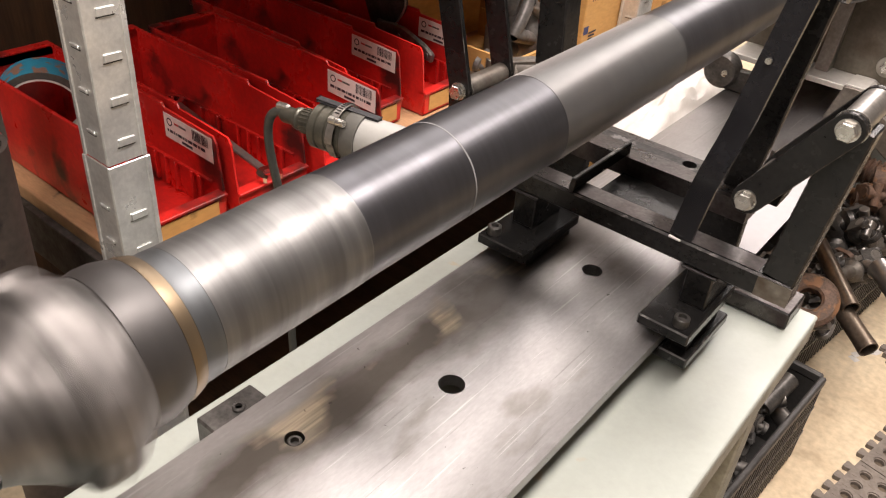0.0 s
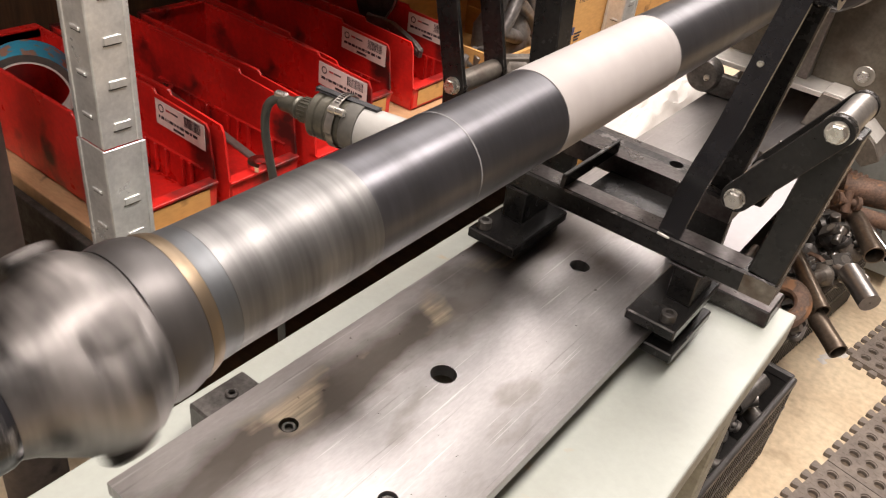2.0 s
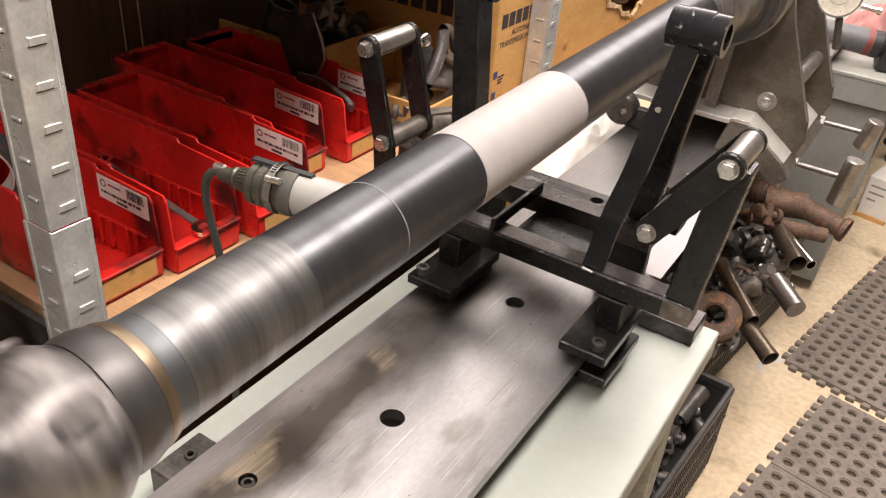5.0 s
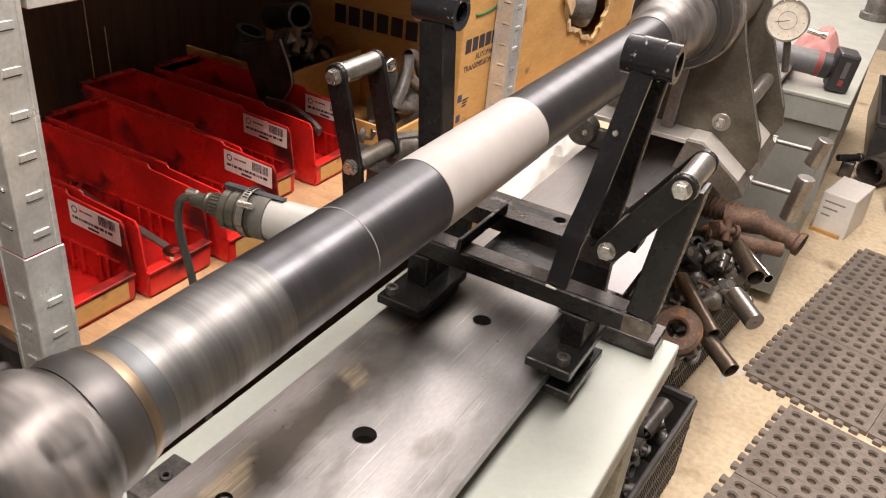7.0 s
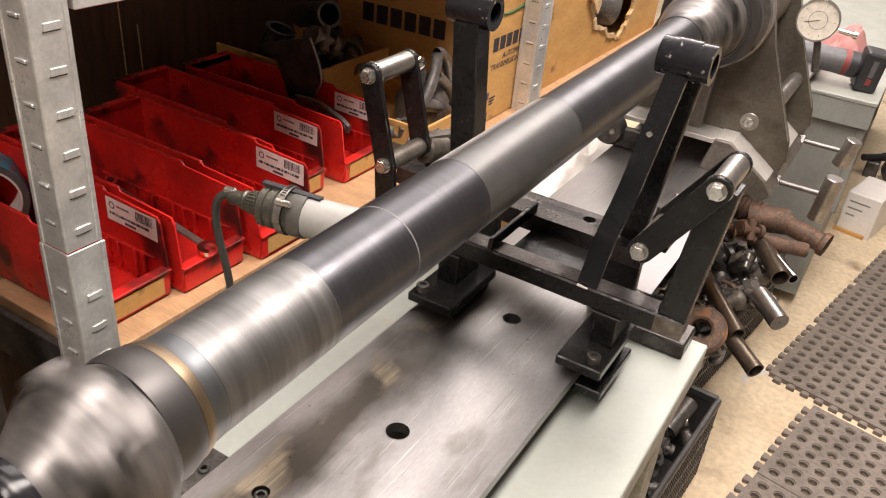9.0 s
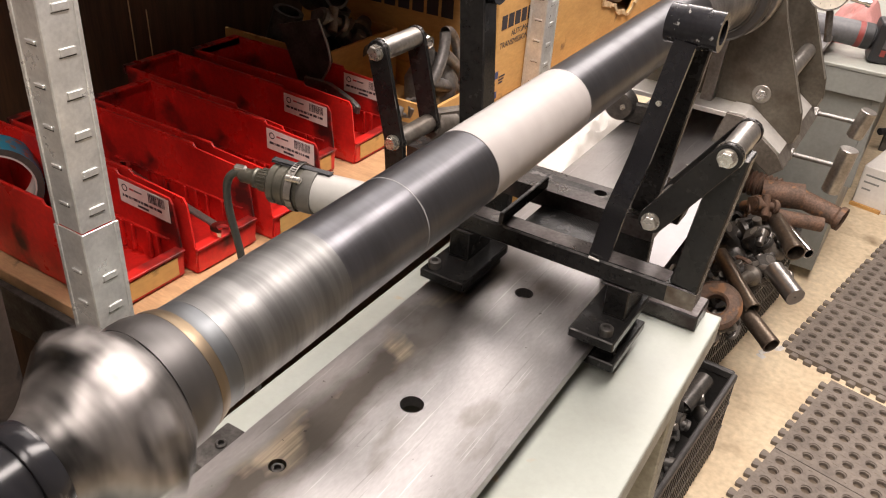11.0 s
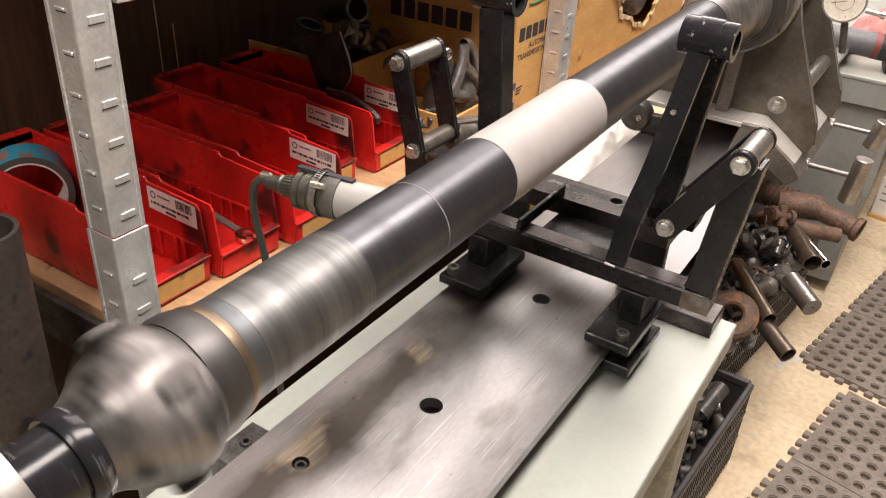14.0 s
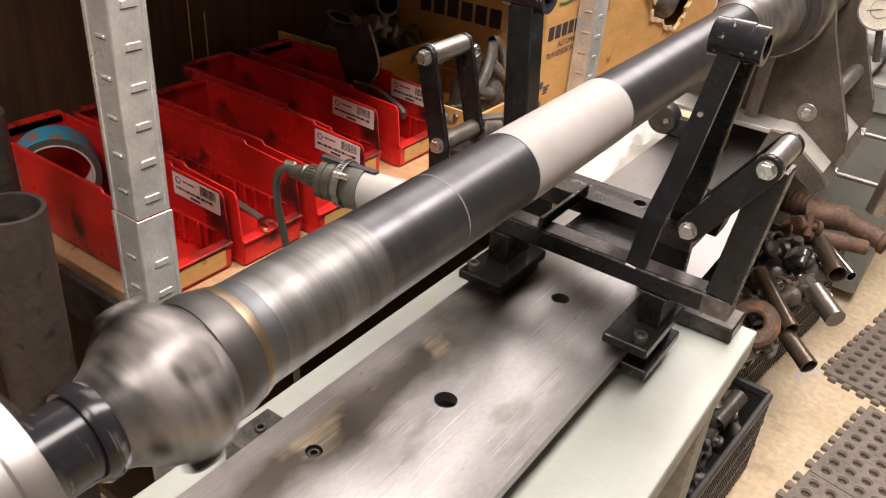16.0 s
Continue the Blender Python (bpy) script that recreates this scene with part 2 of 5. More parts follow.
M_HEADPLATE = material("grimy_plate_steel", (0.155, 0.138, 0.112), 0.46, 0.65, (0.075, 0.064, 0.05), 11, 0.9, 0.15, 160, 0.15, spots=(0.08, 0.062, 0.045), spot_scale=16, spot_level=0.55, spot_soft=0.2)
M_PLATEEDGE = material("ground_plate_edge", (0.42, 0.40, 0.36), 0.42, 0.8, (0.25, 0.23, 0.2), 40, 0.7, 0.1, 160, 0.1)
WORN["grimy_plate_steel"] = M_PLATEEDGE
M_DARKSTEEL = material("dark_forged_steel", (0.115, 0.108, 0.10), 0.42, 0.6, (0.03, 0.027, 0.025), 25, 0.9, 0.25, 220, 0.3)
M_RUST = material("rusty_steel", (0.165, 0.095, 0.062), 0.68, 0.2, (0.08, 0.058, 0.045), 24, 0.9, 0.3, 180, 0.5, spots=(0.24, 0.12, 0.058), spot_scale=28, spot_level=0.6)
M_BRIGHTENED = material("brightened_mild_steel", (0.62, 0.60, 0.56), 0.48, 0.55, (0.45, 0.43, 0.39), 20, 0.7, 0.08, 160, 0.06)
M_CAST = material("grey_iron_casting", (0.23, 0.22, 0.21), 0.42, 0.7, (0.12, 0.11, 0.10), 30, 0.8, 0.2, 150, 0.3)
M_BRONZE = material("bronzed_steel", (0.21, 0.165, 0.125), 0.36, 0.85, (0.10, 0.08, 0.065), 16, 0.8, 0.15, 160, 0.1)
M_WHITEBOX = material("white_coated_card", (0.74, 0.71, 0.67), 0.55, 0.0, (0.62, 0.58, 0.53), 14, 0.5, 0.04, 100, 0.05)
M_SHEET = material("white_plastic_sheet", (0.43, 0.415, 0.425), 0.5, 0.0, (0.37, 0.355, 0.36), 10, 0.6, 0.03, 100, 0.03)
M_TORNEDGE = material("torn_card_fibre", (0.62, 0.46, 0.27), 0.85, 0.0, (0.45, 0.30, 0.15), 40, 0.7, 0.15, 120, 0.3)
M_GREYTOP = material("worn_grey_enamel", (0.31, 0.325, 0.285), 0.45, 0.0, (0.25, 0.25, 0.23), 9, 0.7, 0.06, 120, 0.05)
M_GREENINK = material("dark_green_print", (0.03, 0.13, 0.05), 0.7, 0.0, None, 20, 0.3, 0.1, 100, 0)
M_OLDPIPE = material("old_brown_pipe", (0.075, 0.058, 0.048), 0.7, 0.2, (0.04, 0.03, 0.025), 10, 0.8, 0.2, 120, 0.3, spots=(0.02, 0.016, 0.014), spot_scale=26, spot_level=0.6)
M_CHROME = material("polished_shaft_steel", (0.72, 0.71, 0.70), 0.14, 1.0, (0.55, 0.54, 0.53), 30, 0.5, 0.05, 200, 0.02, rough_var=0.06)
M_RED = material("red_bin_plastic", (0.64, 0.020, 0.015), 0.30, 0.0, (0.32, 0.012, 0.011), 13, 0.8, 0.12, 150, 0.08, spots=(0.045, 0.010, 0.009), spot_scale=16, spot_level=0.56, spot_soft=0.14)
M_WOOD = material("shelf_chipboard", (0.46, 0.28, 0.145), 0.6, 0.0, (0.32, 0.18, 0.09), 14, 0.7, 0.12, 90, 0.2, stretch=(1, 4, 1), spots=(0.13, 0.085, 0.05), spot_scale=20, spot_level=0.66)
M_PANEL = material("dark_stained_plywood", (0.085, 0.045, 0.022), 0.6, 0.0, (0.04, 0.022, 0.012), 9, 0.8, 0.2, 60, 0.2, stretch=(1, 5, 0.4))
M_CARD = material("corrugated_cardboard", (0.55, 0.31, 0.10), 0.75, 0.0, (0.42, 0.22, 0.065), 8, 0.7, 0.08, 70, 0.15, stretch=(1, 1, 3), spots=(0.20, 0.10, 0.035), spot_scale=14, spot_level=0.66)
M_INK = material("black_print", (0.03, 0.025, 0.03), 0.7, 0.0, None, 20, 0.3, 0.1, 100, 0)
M_BLUEINK = material("dark_blue_print", (0.04, 0.05, 0.13), 0.7, 0.0, None, 20, 0.3, 0.1, 100, 0)
M_REDINK = material("red_print", (0.45, 0.05, 0.05), 0.7, 0.0, None, 20, 0.3, 0.1, 100, 0)
M_LABEL = material("paper_label", (0.72, 0.67, 0.62), 0.6, 0.0, (0.55, 0.48, 0.43), 40, 0.6, 0.06, 150, 0.05)
M_PAPER = material("white_paper", (0.60, 0.575, 0.54), 0.7, 0.0, (0.46, 0.43, 0.395), 12, 0.5, 0.04, 100, 0.05)
M_CONCRETE = material("dusty_concrete", (0.64, 0.53, 0.365), 0.75, 0.0, (0.50, 0.39, 0.255), 5, 0.8, 0.14, 60, 0.3, spots=(0.24, 0.17, 0.10), spot_scale=7, spot_level=0.60, spot_soft=0.16)
M_SHADED_GRIME = material("shaded_floor_grime", (0.12, 0.088, 0.058), 0.85, 0.0, (0.06, 0.042, 0.028), 22, 0.9, 0.2, 120, 0.3, spots=(0.40, 0.31, 0.2), spot_scale=16, spot_level=0.66)
M_RUBBER = material("grey_brown_rubber", (0.205, 0.172, 0.142), 0.7, 0.0, (0.12, 0.10, 0.085), 14, 0.8, 0.15, 160, 0.25)
M_CRATE = material("black_crate_plastic", (0.035, 0.033, 0.032), 0.42, 0.0, (0.07, 0.065, 0.06), 20, 0.7, 0.15, 160, 0.1)
M_GREYCAB = material("grey_green_cabinet_paint", (0.26, 0.27, 0.25), 0.45, 0.0, (0.18, 0.18, 0.165), 7, 0.7, 0.06, 120, 0.06, spots=(0.12, 0.10, 0.08), spot_scale=20, spot_level=0.7)
M_WALL = material("workshop_wall_paint", (0.28, 0.265, 0.25), 0.8, 0.0, (0.22, 0.205, 0.19), 3, 0.6, 0.05, 40, 0.1)
M_CABLE = material("grey_rubber_cable", (0.05, 0.05, 0.043), 0.5, 0.0, None, 40, 0.4, 0.1, 300, 0.1)
M_OLIVE = material("olive_anodised_connector", (0.10, 0.094, 0.074), 0.38, 0.5, (0.045, 0.042, 0.033), 60, 0.7, 0.15, 300, 0.1)
M_GREYPLASTIC = material("grey_sensor_plastic", (0.30, 0.295, 0.275), 0.4, 0.0, (0.36, 0.35, 0.33), 30, 0.5, 0.03, 200, 0.03)
M_GASKET = material("grey_band", (0.105, 0.10, 0.088), 0.45, 0.1, None, 40, 0.5, 0.1, 200, 0.1)
M_BLUETAPE = material("printed_blue_tape", (0.035, 0.30, 0.46), 0.45, 0.0, (0.02, 0.22, 0.36), 20, 0.5, 0.05, 200, 0.05, spots=(0.30, 0.15, 0.10), spot_scale=62, spot_level=0.54)
M_PINK = material("pink_shop_rag", (0.42, 0.20, 0.19), 0.85, 0.0, (0.36, 0.17, 0.15), 25, 0.8, 0.1, 200, 0.3)
M_TOOLRED = material("red_tool_plastic", (0.22, 0.035, 0.03), 0.5)
M_TOOLGREY = material("grey_tool_plastic", (0.10, 0.10, 0.105), 0.5)
M_TOOLBLACK = material("black_tool_plastic", (0.02, 0.02, 0.022), 0.45)
M_DIAL = material("white_dial_face", (0.58, 0.54, 0.46), 0.4, dark=(0.50, 0.45, 0.37), scale=60)

# the bed: a darker lane on one side, a dark reflection put into its colour, a brown band in it and rubbed golden
# patches in the band
def bed_wear_and_reflection(mat):
    nt = mat.node_tree
    nn, ll = nt.nodes, nt.links
    bsdf = nn["Principled BSDF"]
    tc, sep = nn.new("ShaderNodeTexCoord"), nn.new("ShaderNodeSeparateXYZ")
    ll.new(tc.outputs["Object"], sep.inputs[0])

    def noise_at(stretch, scale, detail=6):
        mp, nz = nn.new("ShaderNodeMapping"), nn.new("ShaderNodeTexNoise")
        mp.inputs["Scale"].default_value = stretch
        nz.inputs["Scale"].default_value, nz.inputs["Detail"].default_value = scale, detail
        ll.new(tc.outputs["Object"], mp.inputs["Vector"])
        ll.new(mp.outputs[0], nz.inputs["Vector"])
        return nz.outputs["Fac"]

    def calc(kind, a, b):
        m = nn.new("ShaderNodeMath")
        m.operation = kind
        for k, v in enumerate((a, b)):
            if isinstance(v, (int, float)):
                m.inputs[k].default_value = v
            elif v is not None:
                ll.new(v, m.inputs[k])
        return m.outputs[0]

    def span(v, a0, a1, b0, b1):
        m = nn.new("ShaderNodeMapRange")
        for k, x in enumerate((a0, a1, b0, b1)):
            m.inputs[k + 1].default_value = x
        ll.new(v, m.inputs[0])
        return m.outputs[0]

    def over(mask, under, color):
        m = nn.new("ShaderNodeMix")
        m.data_type = "RGBA"
        ll.new(mask, m.inputs["Factor"])
        ll.new(under, m.inputs["A"])
        m.inputs["B"].default_value = (*color, 1)
        return m.outputs["Result"]

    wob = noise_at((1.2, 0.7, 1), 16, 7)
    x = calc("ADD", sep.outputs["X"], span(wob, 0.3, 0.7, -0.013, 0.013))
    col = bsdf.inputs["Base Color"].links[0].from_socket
    # the shelf's dark reflection, painted as a darker lane below x 0.098
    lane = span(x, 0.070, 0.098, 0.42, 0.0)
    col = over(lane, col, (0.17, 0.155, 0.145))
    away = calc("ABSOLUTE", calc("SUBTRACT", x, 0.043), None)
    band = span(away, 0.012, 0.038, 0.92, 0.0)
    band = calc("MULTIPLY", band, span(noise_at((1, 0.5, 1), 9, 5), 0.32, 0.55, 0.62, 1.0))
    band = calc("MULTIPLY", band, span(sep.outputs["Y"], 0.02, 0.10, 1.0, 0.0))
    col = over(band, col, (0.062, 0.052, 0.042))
    gold = span(noise_at((1.0, 0.75, 1), 19, 3), 0.545, 0.66, 0.0, 1.0)
    gold = calc("MULTIPLY", gold, span(noise_at((150, 5, 1), 1.4, 3), 0.38, 0.66, 0.35, 1.0))
    gold = calc("MULTIPLY", gold, span(calc("ABSOLUTE", calc("SUBTRACT", x, 0.034), None), 0.012, 0.026, 0.9, 0.0))
    gold = calc("MULTIPLY", gold, span(sep.outputs["Y"], 0.0, 0.05, 1.0, 0.0))
    col = over(gold, col, (0.36, 0.295, 0.21))
    pit = span(noise_at((1, 1, 1), 130, 2), 0.735, 0.76, 0.0, 0.8)
    col = over(pit, col, (0.05, 0.042, 0.035))
    ll.new(col, bsdf.inputs["Base Color"])


bed_wear_and_reflection(M_PLATE)

# shaft materials: lengthwise streaks stay fine, stains run round the tube
M_TUBE = material("blued_steel_tube", (0.086, 0.086, 0.094), 0.34, 0.85, (0.05, 0.05, 0.054), 6, 0.6, 0.08, 40, 0.03, (1, 6, 1), 0.06)
M_TUBEBRIGHT = material("bare_tube_end", (0.20, 0.198, 0.195), 0.47, 0.92, (0.088, 0.087, 0.086), 5, 0.9, 0.12, 30, 0.03, (1, 9, 1), 0.06)
M_WELD = material("heat_tinted_weld", (0.20, 0.147, 0.088), 0.42, 0.9, (0.14, 0.12, 0.10), 60, 0.7, 0.15, 200, 0.1)
M_TEMPER = material("temper_blue_band", (0.135, 0.143, 0.15), 0.47, 0.92, (0.095, 0.10, 0.105), 30, 0.7, 0.1, 100, 0.03)
M_YOKE = material("forged_yoke_steel", (0.30, 0.282, 0.27), 0.42, 0.8, (0.035, 0.033, 0.032), 30, 1.0, 0.35, 150, 0.5, rough_var=0.2, spots=(0.022, 0.021, 0.02), spot_scale=24, spot_level=0.55, spot_soft=0.10)
M_NECK = material("dark_machined_neck", (0.105, 0.10, 0.098), 0.46, 0.85, (0.07, 0.067, 0.066), 30, 0.8, 0.1, 160, 0.05)
M_TAPE = material("white_masking_tape", (0.315, 0.293, 0.28), 0.55, 0.0, (0.25, 0.231, 0.22), 16, 0.8, 0.03, 80, 0.04)
M_GLUE = material("tape_glue_trace", (0.118, 0.115, 0.113), 0.36, 0.65, (0.08, 0.083, 0.083), 14, 0.8, 0.1, 60, 0.04)
M_CHALK = material("grey_scribe_mark", (0.17, 0.17, 0.17), 0.6)
M_CHUCK = material("turned_steel_flange", (0.36, 0.345, 0.33), 0.36, 0.95, (0.34, 0.32, 0.295), 20, 0.6, 0.08, 120, 0.03)

# ---- structure ----
def structure(name, bm, mat, label):
    return tagged(part(name, bm, mat), label, name.split("_")[0], kind="structure")


structure("floor", box(-2.4, 3.2, -3.2, 5.2, FLOOR - 0.1, FLOOR), M_CONCRETE, "dusty stained tan concrete workshop floor")
structure("wall_west", box(-2.5, -2.4, -3.2, 5.2, FLOOR, 2.85), M_WALL, "plain painted workshop wall")
structure("wall_east", box(3.2, 3.3, -3.2, 5.2, FLOOR, 2.85), M_WALL, "plain painted workshop wall")
structure("wall_south", box(-2.5, 3.3, -3.3, -3.2, FLOOR, 2.85), M_WALL, "plain painted workshop wall")
structure("wall_north", box(-2.5, 3.3, 5.2, 5.3, FLOOR, 2.85), M_WALL, "plain painted workshop wall")
structure("ceiling", box(-2.5, 3.3, -3.3, 5.3, 2.85, 2.95), M_WALL, "plain pale workshop ceiling")

# ---- the pale green cabinet and the steel bed ----
cab = thing("machine_cabinet", "pale green enamelled steel cabinet carrying the balancing bed", "cabinet")
part("top", box(-0.082, 0.312, -1.25, 0.180, 0.744, 0.750, 0.0025, seg=2), M_BENCH, cab, "pale green worn top")
part("edge_trim", box(0.296, 0.312, -1.25, 0.178, 0.712, 0.744, 0.002), M_EDGE, cab, "chipped pale edge")
part("back_trim", box(-0.082, 0.294, 0.163, 0.178, 0.712, 0.744, 0.002), M_EDGE, cab)
part("body", box(-0.070, 0.262, -1.24, 0.160, FLOOR + 0.06, 0.740), M_BENCH, cab)
part("corner_post", box(0.264, 0.302, 0.06, 0.10, FLOOR, 0.743, 0.003), M_EDGE, cab)
part("side_rail", box(0.264, 0.290, -1.2, 0.055, 0.66, 0.70, 0.003), M_EDGE, cab)

bed = thing("bed_plate", "long ground steel bed plate with brown stains and drilled holes", "steel plate")
HOLES = [(0.099, -0.25, 0.0125), (0.1, 0.0, 0.0115), (0.1, 0.25, 0.0115), (0.1, 0.5, 0.0115), (0.044, -0.391, 0.0085), (0.155, -0.391, 0.0085)]
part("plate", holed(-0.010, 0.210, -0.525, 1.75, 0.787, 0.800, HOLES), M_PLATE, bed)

def socket_screw(x, y, z, r=0.008, h=0.01, name="socket_screw", parent=None):
    bm = lathe([(0, 0), (r, 0), (r, h - 0.001), (r - 0.001, h), (r * 0.55, h), (r * 0.5, h - 0.004), (0, h - 0.004)], 24, "Z", None, (x, y, z))
    return part(name, bm, M_DARKSTEEL, parent, smooth=True)


for x in (0.044, 0.155):
    socket_screw(x, -0.391, 0.790, 0.0068, 0.0075, parent=bed)

sheet = tagged(part("plastic_sheet", box(0.158, 0.224, 0.168, 0.43, 0.8003, 0.8011, 0.0002), M_SHEET), "thin white plastic sheet lying on the bed edge", "plastic sheet")
stop = tagged(part("stop_block", box(-0.046, 0.004, -0.425, -0.365, 0.7502, 0.7855, 0.002), M_DARKSTEEL), "small black machined steel block on the cabinet top", "block")
for x, y, r in ((-0.028, -0.392, 0.006),):
    socket_screw(x, y, 0.7855, 0.006, 0.003, name="set_screw", parent=stop)

# ---- drive shaft ----
AX, AZ = 0.110, 1.0543
LEAN = pose(AX, 0, AZ, 0.9)
shaft = thing("drive_shaft", "spinning steel drive shaft with white tape and forged joint", "drive shaft", m=LEAN)
R = 0.0368
part("tube", lathe([(0, -0.412), (R, -0.412), (R, 0.445), (0, 0.445)], 96), M_TUBE, shaft, "dark blued tube", True)
part("tube_end", lathe([(0, -0.518), (R + 0.0006, -0.518), (R + 0.0006, -0.45), (R + 0.0003, -0.4122), (0, -0.4122)], 96), M_TUBEBRIGHT, shaft, "bare grey streaked end of the tube", True)
part("scribe_mark", pipe(R - 0.001, R + 0.0002, -0.3150, -0.3137, seg=96), M_CHALK, shaft, "thin pale ring", True)


def wrap(r0, r1, y0, y1, a0, a1, seg=72):
    bm = bmesh.new()
    prev = None
    for k in range(seg + 1):
        a = radians(a0 + (a1 - a0) * k / seg)
        c, s = math.cos(a), math.sin(a)
        ring = [bm.verts.new((r * c, y, r * s)) for r, y in ((r0, y0), (r1, y0), (r1, y1), (r0, y1))]
        if prev:
            for i in range(4):
                bm.faces.new((prev[i], prev[(i + 1) % 4], ring[(i + 1) % 4], ring[i]))
        else:
            bm.faces.new(ring)
        prev = ring
    bm.faces.new(prev[::-1])
    return bm


TAPE_SPAN = 205
part("tape", wrap(R - 0.0002, R + 0.0005, -0.201, 0.001, 45 - TAPE_SPAN / 2, 45 + TAPE_SPAN / 2), M_TAPE, shaft, "white masking tape", True)
part("tape_glue", wrap(R - 0.0002, R + 0.0002, -0.201, 0.001, 45 + TAPE_SPAN / 2 + 1, 405 - TAPE_SPAN / 2 - 1), M_GLUE, shaft, "grey worn glue trace of the tape", True)
part("temper_band", lathe([(0, -0.5312), (R + 0.0024, -0.5312), (R + 0.0006, -0.5268), (R + 0.0009, -0.5225), (R + 0.0006, -0.5182), (0, -0.5182)], 96), M_TEMPER, shaft, "heat-blued band", True)
part("weld_bead", lathe([(0, -0.5392), (0.0409, -0.5392), (0.0411, -0.5370), (0.0402, -0.5340), (R + 0.0026, -0.5314), (0, -0.5314)], 96), M_WELD, shaft, "golden heat-tinted weld", True)


def lumps(r, h, a):
    w = max(0.0, 1 - abs(h + 0.585) / 0.030)
    return r * (1 + w * (0.12 * math.cos(2 * a) + 0.07 * math.cos(4 * a + 0.6) + 0.045 * math.cos(7 * a + 40 * h)))


part("yoke", lathe([(0, -0.628), (0.0285, -0.628), (0.0315, -0.621), (0.037, -0.613), (0.0435, -0.604), (0.0490, -0.594), (0.0505, -0.584), (0.0490, -0.573), (0.0448, -0.566), (0.0428, -0.5622), (0, -0.5622)], 96, ripple=lumps), M_YOKE, shaft, "forged grey universal joint yoke", True)
part("neck", lathe([(0, -0.562), (0.0428, -0.562), (0.0438, -0.556), (0.0436, -0.549), (0.0420, -0.5425), (0.0409, -0.5394), (0, -0.5394)], 96), M_NECK, shaft, "dark machined neck", True)
for a in (0, 90, 180, 270):
    d = Vector((math.cos(radians(a + 40)), 0, math.sin(radians(a + 40))))
    part("bearing_cap", rod(Vector((0, -0.585, 0)) + d * 0.035, Vector((0, -0.585, 0)) + d * 0.0545, 0.0125, bevel=0.002), M_YOKE, shaft, smooth=True)
part("dust_cap", lathe([(0, -0.641), (0.0280, -0.641), (0.0300, -0.638), (0.0300, -0.632), (0.0288, -0.6282), (0, -0.6282)], 64), M_PAINT, shaft, "black dust cap", True)
part("stub_shaft", lathe([(0, -0.6720), (0.0255, -0.6720), (0.0255, -0.6412), (0, -0.6412)], 64), M_PAINT, shaft, "glossy black stub", True)
# far end: slip cone and companion flange
part("end_cone", lathe([(0, 0.4452), (R + 0.001, 0.4452), (0.040, 0.47), (0.043, 0.485), (0.052, 0.505), (0.057, 0.53), (0.055, 0.555), (0.060, 0.575), (0.064, 0.60), (0, 0.60)], 96), M_YOKE, shaft, "bare steel end joint", True)
part("companion_flange", lathe([(0, 0.6002), (0.066, 0.6002), (0.068, 0.603), (0.068, 0.611), (0.079, 0.612), (0.083, 0.616), (0.083, 0.632), (0.072, 0.636), (0.072, 0.66), (0, 0.66)], 96), M_NECK, shaft, smooth=True)

near_chuck = thing("spindle_flange", "large bright turned steel spindle flange of the balancer", "flange", m=LEAN)
part("disc", lathe([(0, -0.80), (0.072, -0.80), (0.072, -0.702), (0.070, -0.696), (0.066, -0.693), (0.066, -0.684), (0.0635, -0.6785), (0.040, -0.675), (0.034, -0.6722), (0, -0.6722)], 96), M_CHUCK, near_chuck, smooth=True)
for k in range(6):
    a = radians(60 * k + 20)
    part("bolt", rod((0.052 * math.cos(a), -0.680, 0.052 * math.sin(a)), (0.052 * math.cos(a), -0.6725, 0.052 * math.sin(a)), 0.006, seg=6), M_DARKSTEEL, near_chuck)

# ---- support bracket over the bed ----
br = thing("steady_bracket", "black welded steel safety bracket clamped to the bed", "bracket")
for side, x0, x1 in ((0, -0.046, 0.014), (1, 0.186, 0.241)):
    x0, x1 = (-0.015, 0.047) if side == 0 else (x0, x1)
    part("clamp_pad", box(x0, x1, -0.065, 0.052, 0.8135, 0.826, 0.0015), M_BLACK, br)
    part("shim", box(x0 + 0.006, x1 - 0.006, -0.046, 0.045, 0.8003, 0.8134), M_DARKSTEEL, br)
    part("clamp_jaw", box(x0 + (0.014 if side else 0.0), x1 - (0.0 if side else 0.014), -0.046, 0.06, 0.771, 0.7835, 0.0015), M_BLACK, br)
    part("clamp_neck", box(0.2125, 0.233, -0.03, 0.045, 0.7836, 0.8134) if side else box(-0.0145, -0.0115, -0.03, 0.045, 0.7836, 0.8134), M_BLACK, br)
    xp = 0.206 if side else -0.004
    part("post", box(xp, xp + 0.028, -0.016, 0.045, 0.8262, 0.8665, 0.0015), M_BLACK, br)
    socket_screw(0.226 if side else -0.002, -0.052, 0.8262, 0.008, 0.010, parent=br)
    part("post_cap", box(xp - 0.006, xp + 0.032, -0.020, 0.05, 0.8666, 0.8696, 0.001), M_BARTOP, br)
part("front_bar", box(-0.108, 0.304, -0.018, 0.014, 0.8698, 0.894, 0.002), M_BLACK, br, "black bar with worn top")
part("worn_top", box(-0.104, 0.270, -0.0145, 0.0105, 0.8941, 0.8946), M_BARTOP, br, "rubbed bare top face")
part("rear_bar", holed(-0.150, 0.216, 0.100, 0.160, 0.8698, 0.894, [(0.129, 0.138, 0.0085), (-0.118, 0.138, 0.0085)], 20), M_BARTOP, br, "bar with worn top and drilled holes")
